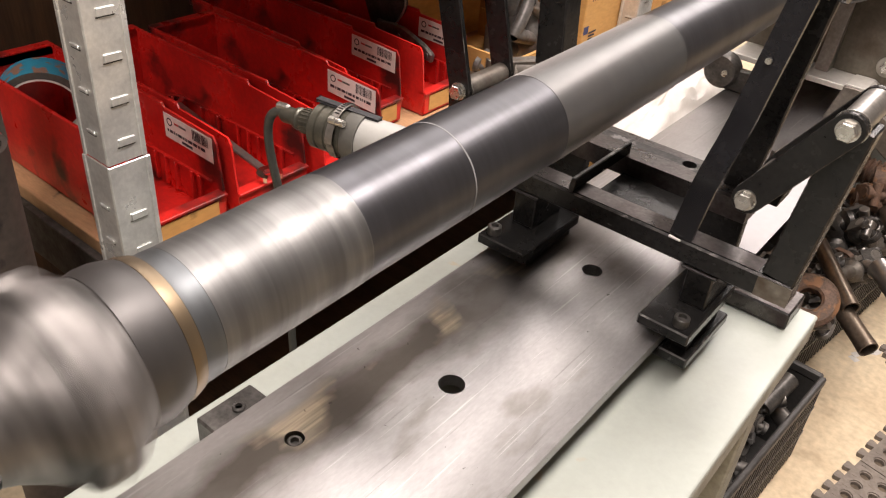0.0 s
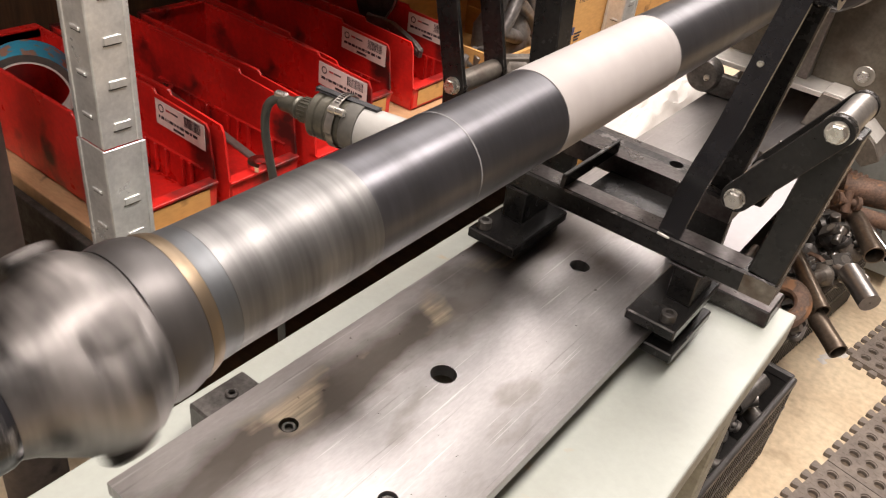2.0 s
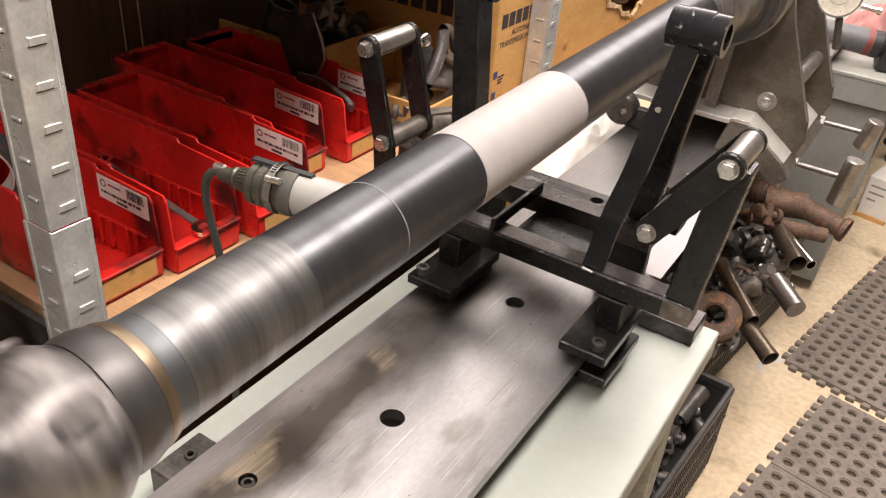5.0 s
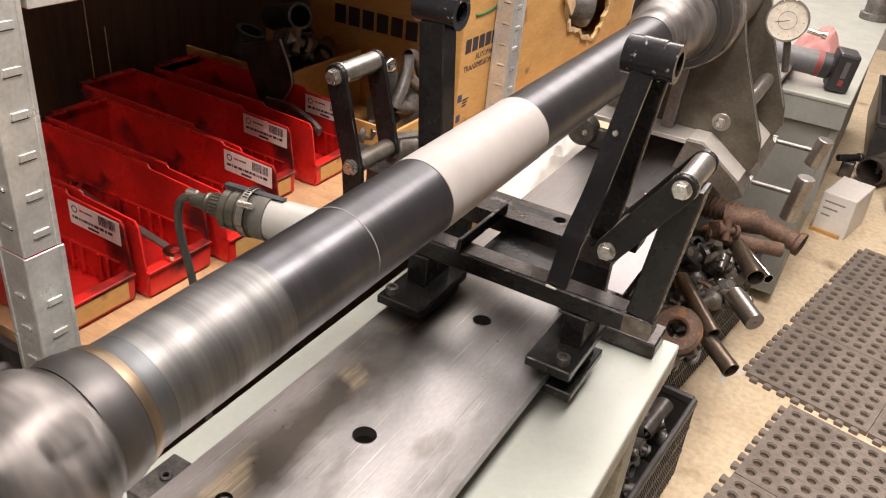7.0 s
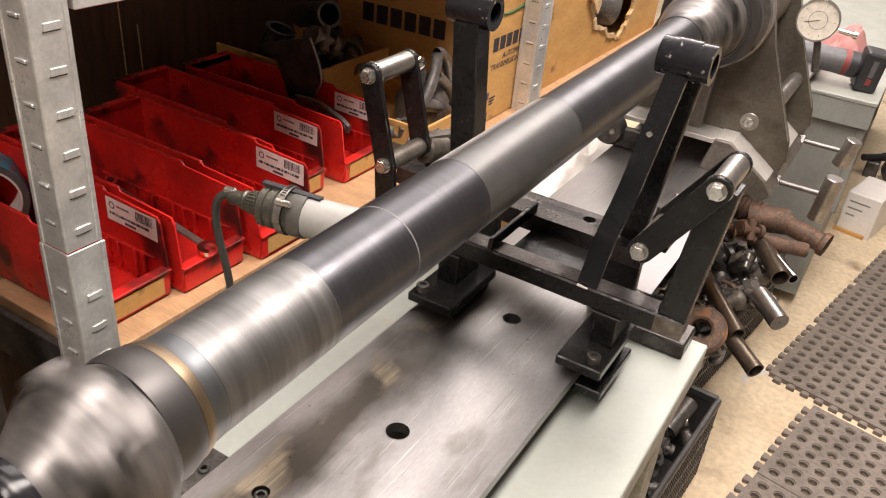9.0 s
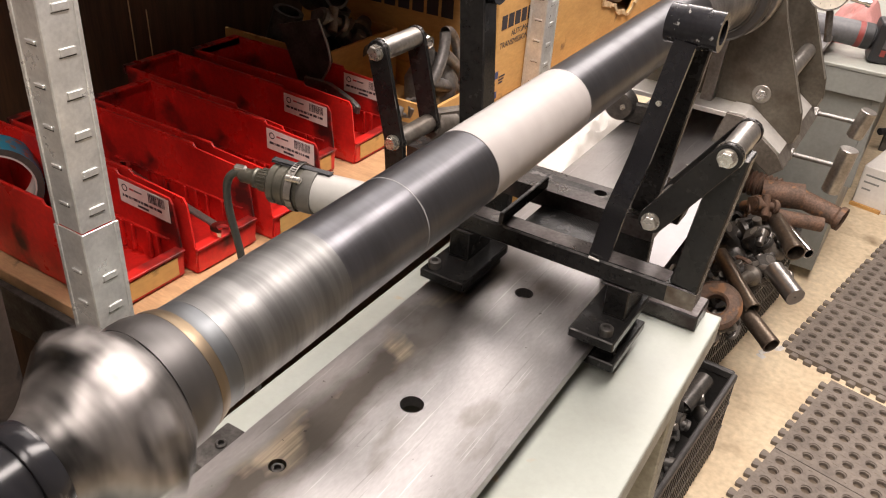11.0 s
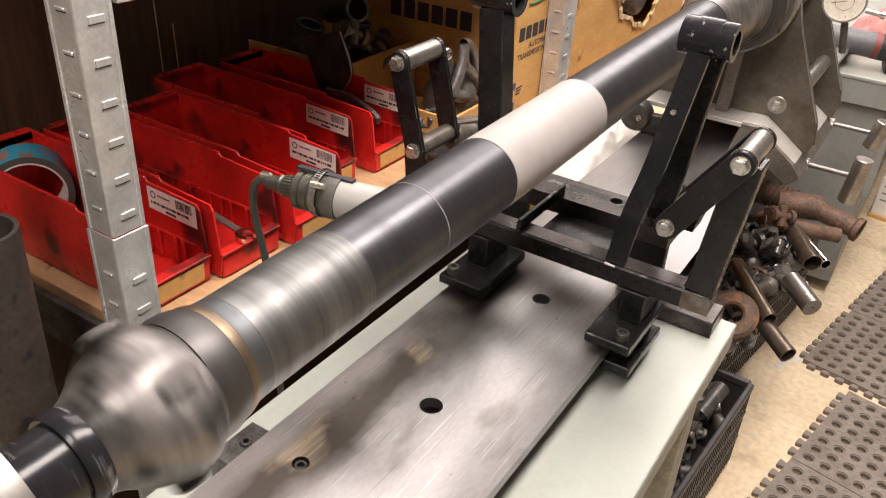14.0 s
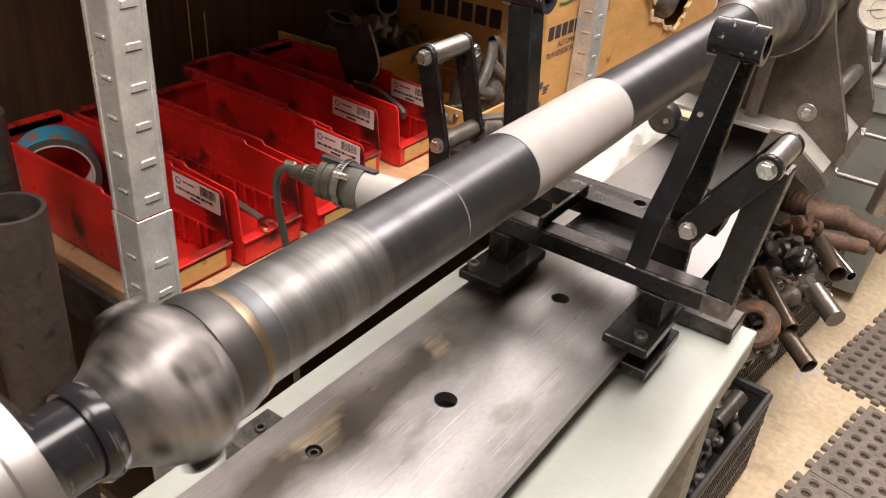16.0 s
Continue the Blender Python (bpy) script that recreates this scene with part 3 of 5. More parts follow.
# no real part: black sheet that darkens the gap between the bars
part("gap_shade", box(0.0685, 0.160, 0.034, 0.0995, 0.8702, 0.8735), M_BLACK, br, "black sheet added for the dark gap between the bars")
part("drop_plate", box(0.160, 0.216, 0.103, 0.115, 0.803, 0.8696, 0.001), M_BLACK, br)
part("drop_plate", box(-0.040, 0.016, 0.103, 0.115, 0.803, 0.8696, 0.001), M_BLACK, br)
for x in (0.062,):
    part("tie_plate", prism([(-0.020, 0.8945), (0.108, 0.8945), (0.108, 0.910), (-0.016, 0.910)], x, x + 0.0055, "YZ", 0.001), M_BLACK, br)
part("weld_spot", rod((0.180, -0.0190, 0.8945), (0.193, -0.0195, 0.8938), 0.0018, 0.0012, seg=10, bevel=0.0006), M_BRIGHTENED, br, "bright weld bead at the strap")
part("base_bar", box(0.10, 0.291, 0.122, 0.176, 0.7504, 0.773, 0.002), M_BARTOP, br, "dark flat bar on the cabinet")


def strap(pts, w, d):
    """A flat strip of width w and thickness d bent along the points."""
    bm = bmesh.new()
    prev = None
    for k, p in enumerate(pts):
        a = (Vector(pts[min(k + 1, len(pts) - 1)]) - Vector(pts[max(k - 1, 0)])).normalized()
        n = Vector((1, 0, 0)).cross(a).normalized()
        u = a.cross(n)
        ring = [bm.verts.new(Vector(p) + u * (sx * w / 2) + n * (sn * d / 2)) for sx, sn in ((-1, -1), (1, -1), (1, 1), (-1, 1))]
        if prev:
            for m in range(4):
                bm.faces.new((prev[m], prev[(m + 1) % 4], ring[(m + 1) % 4], ring[m]))
        else:
            bm.faces.new(ring)
        prev = ring
    bm.faces.new(prev[::-1])
    return bm


def hinge(hi, lo, y0, y1, foot, sgn):
    """Upright, two links and two pins with bolts."""
    if sgn < 0:
        part("upright", beam((-0.074, -0.0315, 0.8700), (lo[0] - 0.001, -0.0315, lo[1] - 0.002), 0.028, 0.0085, 0.0012), M_BLACK, br)
    else:
        part("upright", beam((foot, -0.002, 0.8946), (hi[0] + 0.003 * sgn, -0.002, hi[1] - 0.004), 0.031, 0.030, 0.0015), M_BLACK, br)
    part("weld_patch", box(foot - 0.016, foot + 0.016, -0.0195, -0.0181, 0.872, 0.893), M_HEAD, br, "heat-browned weld")
    for y in (y0, y1):
        part("link", prism(stadium(lo, hi, 0.0140), y, y + 0.006, "XZ", 0.0008), M_BLACK, br)
    for p, r in ((hi, 0.0125), (lo, 0.0115)):
        part("pin_tube", rod((p[0], y0 + 0.0061, p[1]), (p[0], y1 - 0.0001, p[1]), r, seg=32), M_HEAD if sgn < 0 and p is lo else M_STEEL, br, "turned pin tube", True)
        b = part("bolt", rod((p[0], y0 - 0.0085, p[1]), (p[0], y0 - 0.0022, p[1]), 0.0086, seg=6, bevel=0.001), M_BOLT, br, "zinc hex bolt")
        part("collar", rod((p[0], y0 + 0.0062, p[1]), (p[0], y0 + 0.0085, p[1]), r + 0.0022, seg=32), M_BOLT, b, smooth=True)
        part("washer", rod((p[0], y0 - 0.0021, p[1]), (p[0], y0 - 0.0001, p[1]), 0.0098, seg=24), M_BOLT, b, smooth=True)
    part("lug", prism([(lo[0] - 0.016 * sgn - 0.011, 0.8946), (lo[0] - 0.016 * sgn + 0.011, 0.8946), (lo[0] + 0.009, lo[1] - 0.009), (lo[0] - 0.009, lo[1] - 0.009)], 0.116, 0.150, "XZ", 0.001), M_BLACK, br)
    part("lug_arm", beam((lo[0], y1 + 0.0065, lo[1]), (lo[0] - 0.004 * sgn, 0.140, lo[1] - 0.02), 0.020, 0.020, 0.003, (0, 0, 1)), M_HEAD, br, "grey cast arm")


hinge((0.302, 1.060), (0.244, 0.971), -0.036, 0.042, 0.2885, 1)
hinge((-0.107, 1.071), (-0.080, 0.966), -0.036, 0.042, -0.096, -1)
part("arm_boss", rod((-0.080, 0.0490, 0.960), (-0.074, 0.092, 0.950), 0.019, 0.017, 24, 0.003), M_HEAD, br, "grey cast boss", True)
# inverted V legs with a bushing tube on top
for s in (1, -1):
    def ux(x):
        return 0.1 + s * (x - 0.1)
    if s < 0:
        part("leg", beam((0.004, 0.028, 0.8946), (-0.026, 0.048, 1.136), 0.033, 0.030), M_BLACK, br)
        part("bushing", pipe(0.0125, 0.0200, -0.0275, 0.0275, "X", (-0.025, 0.05, 1.150), 40), M_PAINT, br, "chipped black bushing tube", True)
        continue
    part("leg", strap([(ux(0.190), -0.0125, 0.8946), (ux(0.198), -0.0135, 0.952), (ux(0.201), -0.0125, 0.968), (ux(0.2035), -0.0085, 0.983), (ux(0.206), -0.0025, 0.998), (ux(0.209), 0.0045, 1.02), (ux(0.222), 0.034, 1.138)], 0.0235, 0.006), M_STRAP, br, "bent glossy flat strap", True)
    part("leg", beam((ux(0.191), 0.125, 0.8946), (ux(0.228), 0.066, 1.136), 0.030, 0.010), M_BLACK, br)
    bu = part("bushing", pipe(0.0125, 0.0200, -0.0275, 0.0275, "X", (ux(0.225), 0.05, 1.150), 40), M_PAINT, br, "chipped black bushing tube", True)
    part("collar", pipe(0.0201, 0.0212, -0.012, 0.012, "X", (ux(0.225), 0.05, 1.150), 40), M_PAINT, bu, smooth=True)
    part("rivet", rod((ux(0.214), 0.0095, 1.078), (ux(0.214), 0.0125, 1.078), 0.003, seg=12), M_BOLT, br)
for y in (-0.45, 0.08, 1.56):
    part("spacer", box(0.01, 0.19, y, y + 0.06, 0.7502 if y < 1 else 0.7465, 0.7868, 0.002), M_DARKSTEEL, bed)

# ---- far headstock ----
hs = thing("headstock", "grimy steel pedestal headstock of the balancing machine", "headstock")
for y in (0.700, 0.930):
    part("side_plate", prism([(-0.045, 0.862), (0.19, 0.862), (0.262, 0.806), (0.279, 0.81), (0.285, 0.83), (0.279, 0.868), (0.212, 1.02), (0.19, 1.10), (0.03, 1.10), (-0.01, 1.0)], y, y + 0.012, "XZ", 0.0022), M_HEADPLATE, hs)
part("base", prism([(0.150, 0.800), (0.215, 0.8005), (0.262, 0.765), (0.284, 0.785), (0.268, 0.808), (0.195, 0.860), (0.165, 0.860)], 0.638, 0.99, "XZ", 0.002), M_HEAD, hs, "bevelled cast base")
# ledge and slope: overhead light put into a brighter steel colour
part("top_plate", box(-0.02, 0.1648, 0.638, 0.99, 0.851, 0.860, 0.001), M_BRIGHTENED, hs, "steel top plate coloured brighter for the light on it")
part("web", box(-0.02, 0.1498, 0.80, 0.99, 0.8005, 0.8508), M_HEAD, hs)
for y0, y1 in ((0.640, 0.699), (0.7125, 0.929), (0.9425, 0.988)):
    part("sloping_plate", prism([(0.166, 0.8602), (0.1952, 0.8602), (0.2682, 0.8082), (0.2697, 0.8103), (0.1958, 0.8628), (0.166, 0.8628)], y0, y1, "XZ", 0.0004), M_BRIGHTENED, hs, "steel strip coloured brighter for the light on the slope")
part("gusset", prism([(0.671, 0.8605), (0.699, 0.8605), (0.699, 1.0)], 0.106, 0.128, "YZ", 0.001), M_STEEL, hs)
part("spacer_pin", rod((0.232, 0.712, 0.915), (0.232, 0.93, 0.915), 0.0145, bevel=0.001), M_STEEL, hs, smooth=True)
part("washer", rod((0.205, 0.6965, 0.886), (0.205, 0.6998, 0.886), 0.0165, seg=32, bevel=0.001), M_PLATEEDGE, hs, smooth=True)
part("bolt", rod((0.205, 0.689, 0.886), (0.205, 0.6964, 0.886), 0.0095, seg=6, bevel=0.001), M_BOLT, hs)
part("spindle_housing", lathe([(0, 0.715), (0.068, 0.715), (0.074, 0.72), (0.074, 0.925), (0, 0.925)], 64, at=(AX, 0, AZ + 0.011)), M_HEAD, hs, smooth=True)
part("bearing_ring", lathe([(0, 0.662), (0.086, 0.662), (0.089, 0.665), (0.089, 0.695), (0, 0.695)], 64, at=(AX, 0, AZ + 0.011)), M_STEEL, hs, "machined bearing ring", True)
for a in (-30, -62, -95):
    c = (AX + 0.080 * math.cos(radians(a)), AZ + 0.011 + 0.080 * math.sin(radians(a)))
    part("screw", rod((c[0], 0.652, c[1]), (c[0], 0.6618, c[1]), 0.006, seg=16, bevel=0.001), M_DARKSTEEL, hs, smooth=True)
part("cast_arm", lathe([(0, -0.012), (0.026, -0.012), (0.030, -0.006), (0.030, 0.012), (0, 0.012)], 32, at=(-0.022, 0.622, 0.832)), M_DARKSTEEL, hs, "dark cast arm", True)
part("cast_web", box(-0.02, 0.10, 0.622, 0.637, 0.8005, 0.840, 0.003), M_DARKSTEEL, hs)
part("screw", rod((-0.012, 0.605, 0.832), (-0.012, 0.6098, 0.832), 0.005, seg=12), M_BOLT, hs)
for y, z, tilt, lo, hi in ((0.72, 0.784, 0.004, 0.050, 0.036), (0.95, 0.792, 0.006, 0.030, 0.028)):
    t = thing("clamp_handle", "steel clamp screw with round handle on the headstock", "clamp handle", "clamp handles of the headstock")
    part("nut", rod((0.272, y, z), (0.283, y, z), 0.0115, seg=6, bevel=0.001), M_CHUCK, t, "zinc hex nut")
    part("rod", rod((0.2832, y, z), (0.364, y, z), 0.0046, seg=16), M_CAST, t, smooth=True)
    part("handle", rod((0.366 - tilt, y, z - lo), (0.366 + tilt, y, z + hi), 0.0160, seg=32, bevel=0.0015), M_STEEL, t, "bare turned handle", True)

dial = thing("dial_indicator", "round dial indicator with white face and thin hand", "dial indicator", m=look((0.258, 0.75, 1.07), (0.42, -0.6, 1.30)))
part("case", lathe([(0, -0.004), (0.0325, -0.004), (0.0325, -0.0085), (0.0345, -0.0085), (0.0355, -0.006), (0.0355, 0.010), (0, 0.012)], 48, "Z"), M_CHROME, dial, "chrome case", True)
part("face", rod((0, 0, -0.0062), (0, 0, -0.0042), 0.0322, seg=40), M_DIAL, dial, "white dial face")
for k in range(10):
    a = radians(36 * k)
    part("mark", beam((0.0252 * math.cos(a), 0.024 * math.sin(a), -0.0064), (0.0275 * math.cos(a), 0.0275 * math.sin(a), -0.0064), 0.0006, 0.0006, 0, (0, 0, 1)), M_INK, dial)
part("pointer", beam((-0.004, 0.001, -0.0068), (0.020, -0.006, -0.0068), 0.0011, 0.0005, 0, (0, 0, 1)), M_INK, dial, "thin black hand")
part("small_ring", pipe(0.0145, 0.0152, -0.0066, -0.0063, "Z"), M_INK, dial)
part("stem", rod((-0.036, -0.010, 0.004), (-0.060, -0.013, 0.004), 0.004, seg=16), M_CHROME, dial, smooth=True)
part("stem_knob", rod((-0.0602, -0.013, 0.004), (-0.068, -0.014, 0.004), 0.0062, seg=16, bevel=0.001), M_CHROME, dial, smooth=True)
part("bracket", beam((-0.010, -0.034, 0.006), (-0.02, -0.085, 0.012), 0.010, 0.010), M_DARKSTEEL, dial)

# ---- grey cabinet beyond ----
cab2 = thing("rear_cabinet", "grey green steel cabinet standing beyond the headstock", "cabinet")
part("body", box(-0.15, 0.350, 1.52, 3.4, FLOOR + 0.04, 0.735), M_GREYCAB, cab2)
part("top", box(-0.16, 0.378, 1.50, 3.42, 0.7352, 0.7462, 0.002), M_GREYTOP, cab2, "worn grey top")
part("lip", box(-0.16, 0.376, 1.502, 1.514, 0.672, 0.735, 0.001), M_GREYCAB, cab2)
part("corner_post", box(0.3502, 0.372, 1.516, 1.55, 0.42, 0.735, 0.002), M_GREYCAB, cab2)

drill = thing("cordless_drill", "grey and red cordless tool with black battery lying on the cabinet", "power tool", m=pose(0.30, 1.60, 0.804, 0, 5, 14))
part("body", rod((-0.20, 0, 0), (0.0, 0, 0), 0.030, 0.033, 24, 0.008), M_TOOLGREY, drill, smooth=True)
part("band", rod((-0.044, 0, 0), (-0.0305, 0, 0), 0.0335, seg=24), M_TOOLRED, drill, "red ring", True)
part("nose", rod((-0.28, 0, 0), (-0.2002, 0, 0), 0.020, 0.028, 24, 0.004), M_TOOLRED, drill, smooth=True)
part("battery", box(0.0002, 0.055, -0.04, 0.04, -0.054, 0.05, 0.008, seg=2), M_TOOLBLACK, drill, "black battery")
part("badge", box(0.022, 0.034, -0.0412, -0.04, -0.034, -0.018), M_TOOLRED, drill)
part("badge", box(0.022, 0.034, -0.0412, -0.04, -0.014, 0.030), M_TOOLGREY, drill, "grey maker's plate")
part("handle_cuff", rod((-0.030, 0, 0), (-0.004, 0, 0), 0.0338, seg=24, bevel=0.003), M_TOOLBLACK, drill, smooth=True)


def crumple(sx, sy, sz, n, seed, amp, power=1.6, fold=2.2):
    """A heap of folded cloth or plastic on its base."""
    bm = bmesh.new()
    g = []
    for j in range(n + 1):
        row = []
        for i in range(n + 1):
            u, v = i / n * 2 - 1, j / n * 2 - 1
            h = max(0.0, 1 - abs(u) ** power) * max(0.0, 1 - abs(v) ** power)
            p = Vector((u * fold + seed, v * fold, seed * 0.7))
            f = noise.noise(p) + 0.6 * noise.noise(p * 2.3) + 0.35 * abs(noise.noise(p * 4.7))
            row.append(bm.verts.new((u * sx + 0.3 * amp * noise.noise(p * 1.7 + Vector((5, 0, 0))), v * sy + 0.3 * amp * noise.noise(p * 1.7), h * sz * (0.65 + 0.4 * f) + amp * 0.25 * f * h)))
        g.append(row)
    for j in range(n):
        for i in range(n):
            bm.faces.new((g[j][i], g[j][i + 1], g[j + 1][i + 1], g[j + 1][i]))
    return bm


rag = tagged(part("shop_rag", crumple(0.085, 0.10, 0.13, 34, 3.1, 0.03, 2.4, 1.0), M_PINK, smooth=True), "crumpled pink shop rag on the cabinet", "rag")
rag.matrix_basis = pose(0.24, 1.80, 0.7464)

carton = thing("packing_box", "cardboard box with crumpled white plastic beside the bed", "cardboard box")
part("carton", box(-0.19, -0.035, 0.44, 0.86, FLOOR, 0.735, 0.002), M_CARD, carton)
bag = tagged(part("plastic_bag", crumple(0.068, 0.19, 0.055, 34, 7.7, 0.03, 3), M_PAPER, smooth=True), "crumpled white plastic bag on the box", "plastic bag")
bag.matrix_basis = pose(-0.108, 0.64, 0.7354)

# ---- sensor behind the shaft ----
sen = thing("vibration_sensor", "olive round connector on a pale sensor body with hose clamp", "sensor", m=turned((0.97, 0.2, 0), (-0.2, 0.97, 0), (-0.118, -0.240, 0.988)) @ Matrix.Scale(0.93, 4))
S = [("cord_grip", [(0, -0.012), (0.006, -0.012), (0.0085, -0.008), (0.0085, 0.006), (0, 0.006)], M_OLIVE),
     ("coupling", [(0, 0.0062), (0.0105, 0.0062), (0.0115, 0.010), (0.0102, 0.012), (0.0118, 0.016), (0.0122, 0.030), (0, 0.030)], M_OLIVE),
     ("coupling_nut", [(0, 0.0302), (0.0195, 0.0302), (0.0225, 0.033), (0.0225, 0.040), (0.0210, 0.041), (0.0210, 0.043), (0.0228, 0.044), (0.0228, 0.051), (0.0215, 0.052), (0.0215, 0.054), (0.0240, 0.055), (0.0240, 0.070), (0, 0.070)], M_OLIVE),
     ("band", [(0, 0.0702), (0.0240, 0.0702), (0.0248, 0.072), (0.0248, 0.086), (0, 0.086)], M_GASKET),
     ("sensor_body", [(0, 0.0862), (0.0225, 0.0862), (0.0225, 0.175), (0, 0.175)], M_GREYPLASTIC)]
for nm, prof, mt in S:
    part(nm, lathe(prof, 40, "X"), mt, sen, smooth=True)
for k in range(20):
    a = radians(18 * k)
    part("knurl", beam((0.016, 0.0120 * math.cos(a), 0.0120 * math.sin(a)), (0.0295, 0.0120 * math.cos(a), 0.0120 * math.sin(a)), 0.0016, 0.0016, 0, (0, 0, 1)), M_OLIVE, sen)
hose = part("hose_clamp", lathe([(0.0262, 0.058), (0.0268, 0.058), (0.0268, 0.066), (0.0262, 0.066), (0.0262, 0.058)], 40, "X", lambda r, h, a: r * (1.06 if math.sin(a) > 0 else 0.96)), M_STEEL, sen, "slotted steel hose clamp", True)
for k in range(9):
    a = radians(60 + 7 * k)
    part("slot", beam((0.0595, 0.0288 * math.cos(a), 0.0288 * math.sin(a)), (0.0645, 0.0288 * math.cos(a), 0.0288 * math.sin(a)), 0.0012, 0.0008, 0, (0, -math.sin(a), math.cos(a))), M_DARKSTEEL, hose)
part("clip_strap", beam((0.030, 0.004, 0.0255), (0.100, 0.002, 0.0235), 0.006, 0.003, 0.001, (0, 0, 1)), M_TOOLBLACK, sen, "black clip")
part("clamp_screw", rod((0.060, -0.022, 0.022), (0.076, -0.022, 0.022), 0.0038, seg=12), M_BOLT, sen, smooth=True)
part("terminal", box(-0.018, -0.003, -0.004, 0.004, 0.004, 0.011, 0.002), M_STEEL, sen)
part("arm", beam((0.150, 0.0, -0.002), (0.172, 0.20, -0.030), 0.014, 0.014), M_BLACK, sen, "black mounting arm")
tube_curve("sensor_cable", [(-0.124, -0.242, 0.992), (-0.140, -0.246, 0.990), (-0.150, -0.246, 0.965), (-0.148, -0.240, 0.92), (-0.140, -0.235, 0.87), (-0.135, -0.24, 0.80), (-0.12, -0.25, 0.72), (-0.10, -0.26, 0.60)], 0.0044, M_CABLE, sen, "grey rubber cable").matrix_parent_inverse = sen.matrix_basis.inverted()

# ---- shelf unit ----
sh = thing("shelf_unit", "galvanised slotted steel shelf unit with chipboard boards", "shelf unit")
part("board", box(-0.70, -0.222, -0.345, 1.60, 0.780, 0.7995, 0.001), M_WOOD, sh, "worn chipboard shelf board")
part("board_beam", box(-0.2215, -0.212, -0.325, 1.60, 0.735, 0.779, 0.001), M_ZINC, sh)
part("end_beam", box(-0.70, -0.265, -0.356, -0.346, 0.720, 0.785, 0.001), M_DARKSTEEL, sh)
part("upper_board", box(-0.70, -0.222, -0.345, 1.60, 1.225, 1.245), M_WOOD, sh)
part("upper_beam", box(-0.2315, -0.2195, -0.325, 1.60, 1.172, 1.235, 0.001), M_ZINC, sh, "galvanised shelf beam")
part("back_panel", box(-0.755, -0.735, -0.80, 1.65, FLOOR, 1.9), M_PANEL, sh, "dark stained plywood back")
# board coloured dark to give the shade below the shelf
part("lower_board", box(-0.70, -0.222, -0.345, 1.60, 0.35, 0.37), M_PANEL, sh)


def slotted_post(x, y, z0, z1, wy, wx, first, step=0.0403):
    """An angle post: one flange faces the aisle, one faces the end; pressed slots on both."""
    p = part("post", box(x - 0.002, x, y, y + wy, z0, z1, 0.0006), M_ZINC, sh, "slotted galvanised angle post")
    part("flange", box(x - wx, x - 0.002, y, y + 0.002, z0, z1, 0.0006), M_ZINC, p)
    part("edge_bead", box(x - 0.0005, x + 0.0012, y + wy - 0.005, y + wy, z0, z1, 0.0005), M_ZINC, p)
    part("edge_bead", box(x - wx, x - wx + 0.005, y - 0.0012, y + 0.0005, z0, z1, 0.0005), M_ZINC, p)
    n = int((z1 - first) / step)
    for k in range(n):
        z = first + k * step
        part("slot", box(x + 0.0001, x + 0.0005, y + wy * 0.30, y + wy * 0.30 + 0.018, z, z + 0.0011), M_DARKSTEEL, p)
        part("tongue", box(x + 0.0001, x + 0.0017, y + wy * 0.30 + 0.001, y + wy * 0.30 + 0.018, z + 0.0012, z + 0.0085, 0.0007, seg=2), M_ZINC, p)
        part("slot", box(x - wx * 0.62, x - wx * 0.62 + 0.014, y - 0.0007, y - 0.0001, z + 0.012, z + 0.0132), M_TOOLBLACK, p)
        part("tongue", box(x - wx * 0.62, x - wx * 0.62 + 0.014, y - 0.0020, y - 0.0001, z + 0.0133, z + 0.0170, 0.0008), M_ZINC, p)
    return p


slotted_post(POSTX, POSTY, 0.941, 1.75, POSTW, 0.040, 0.956)
slotted_post(POSTX + 0.0012, POSTY - 0.001, FLOOR, 0.940, POSTW + 0.003, 0.043, 0.136, 0.039)
slotted_post(-0.208, 0.655, FLOOR, 1.75, 0.05, 0.036, 0.12)
for y, z0, z1 in ((0.121, 0.873, 1.02), (0.156, 0.868, 0.96)):
    part("scratch", beam((-0.7348, y, z0), (-0.7348, y - 0.002, z1), 0.0022, 0.0008, 0, (1, 0, 0)), M_TORNEDGE, sh, "pale scratch on the dark panel")

LABELS = random.Random(5)


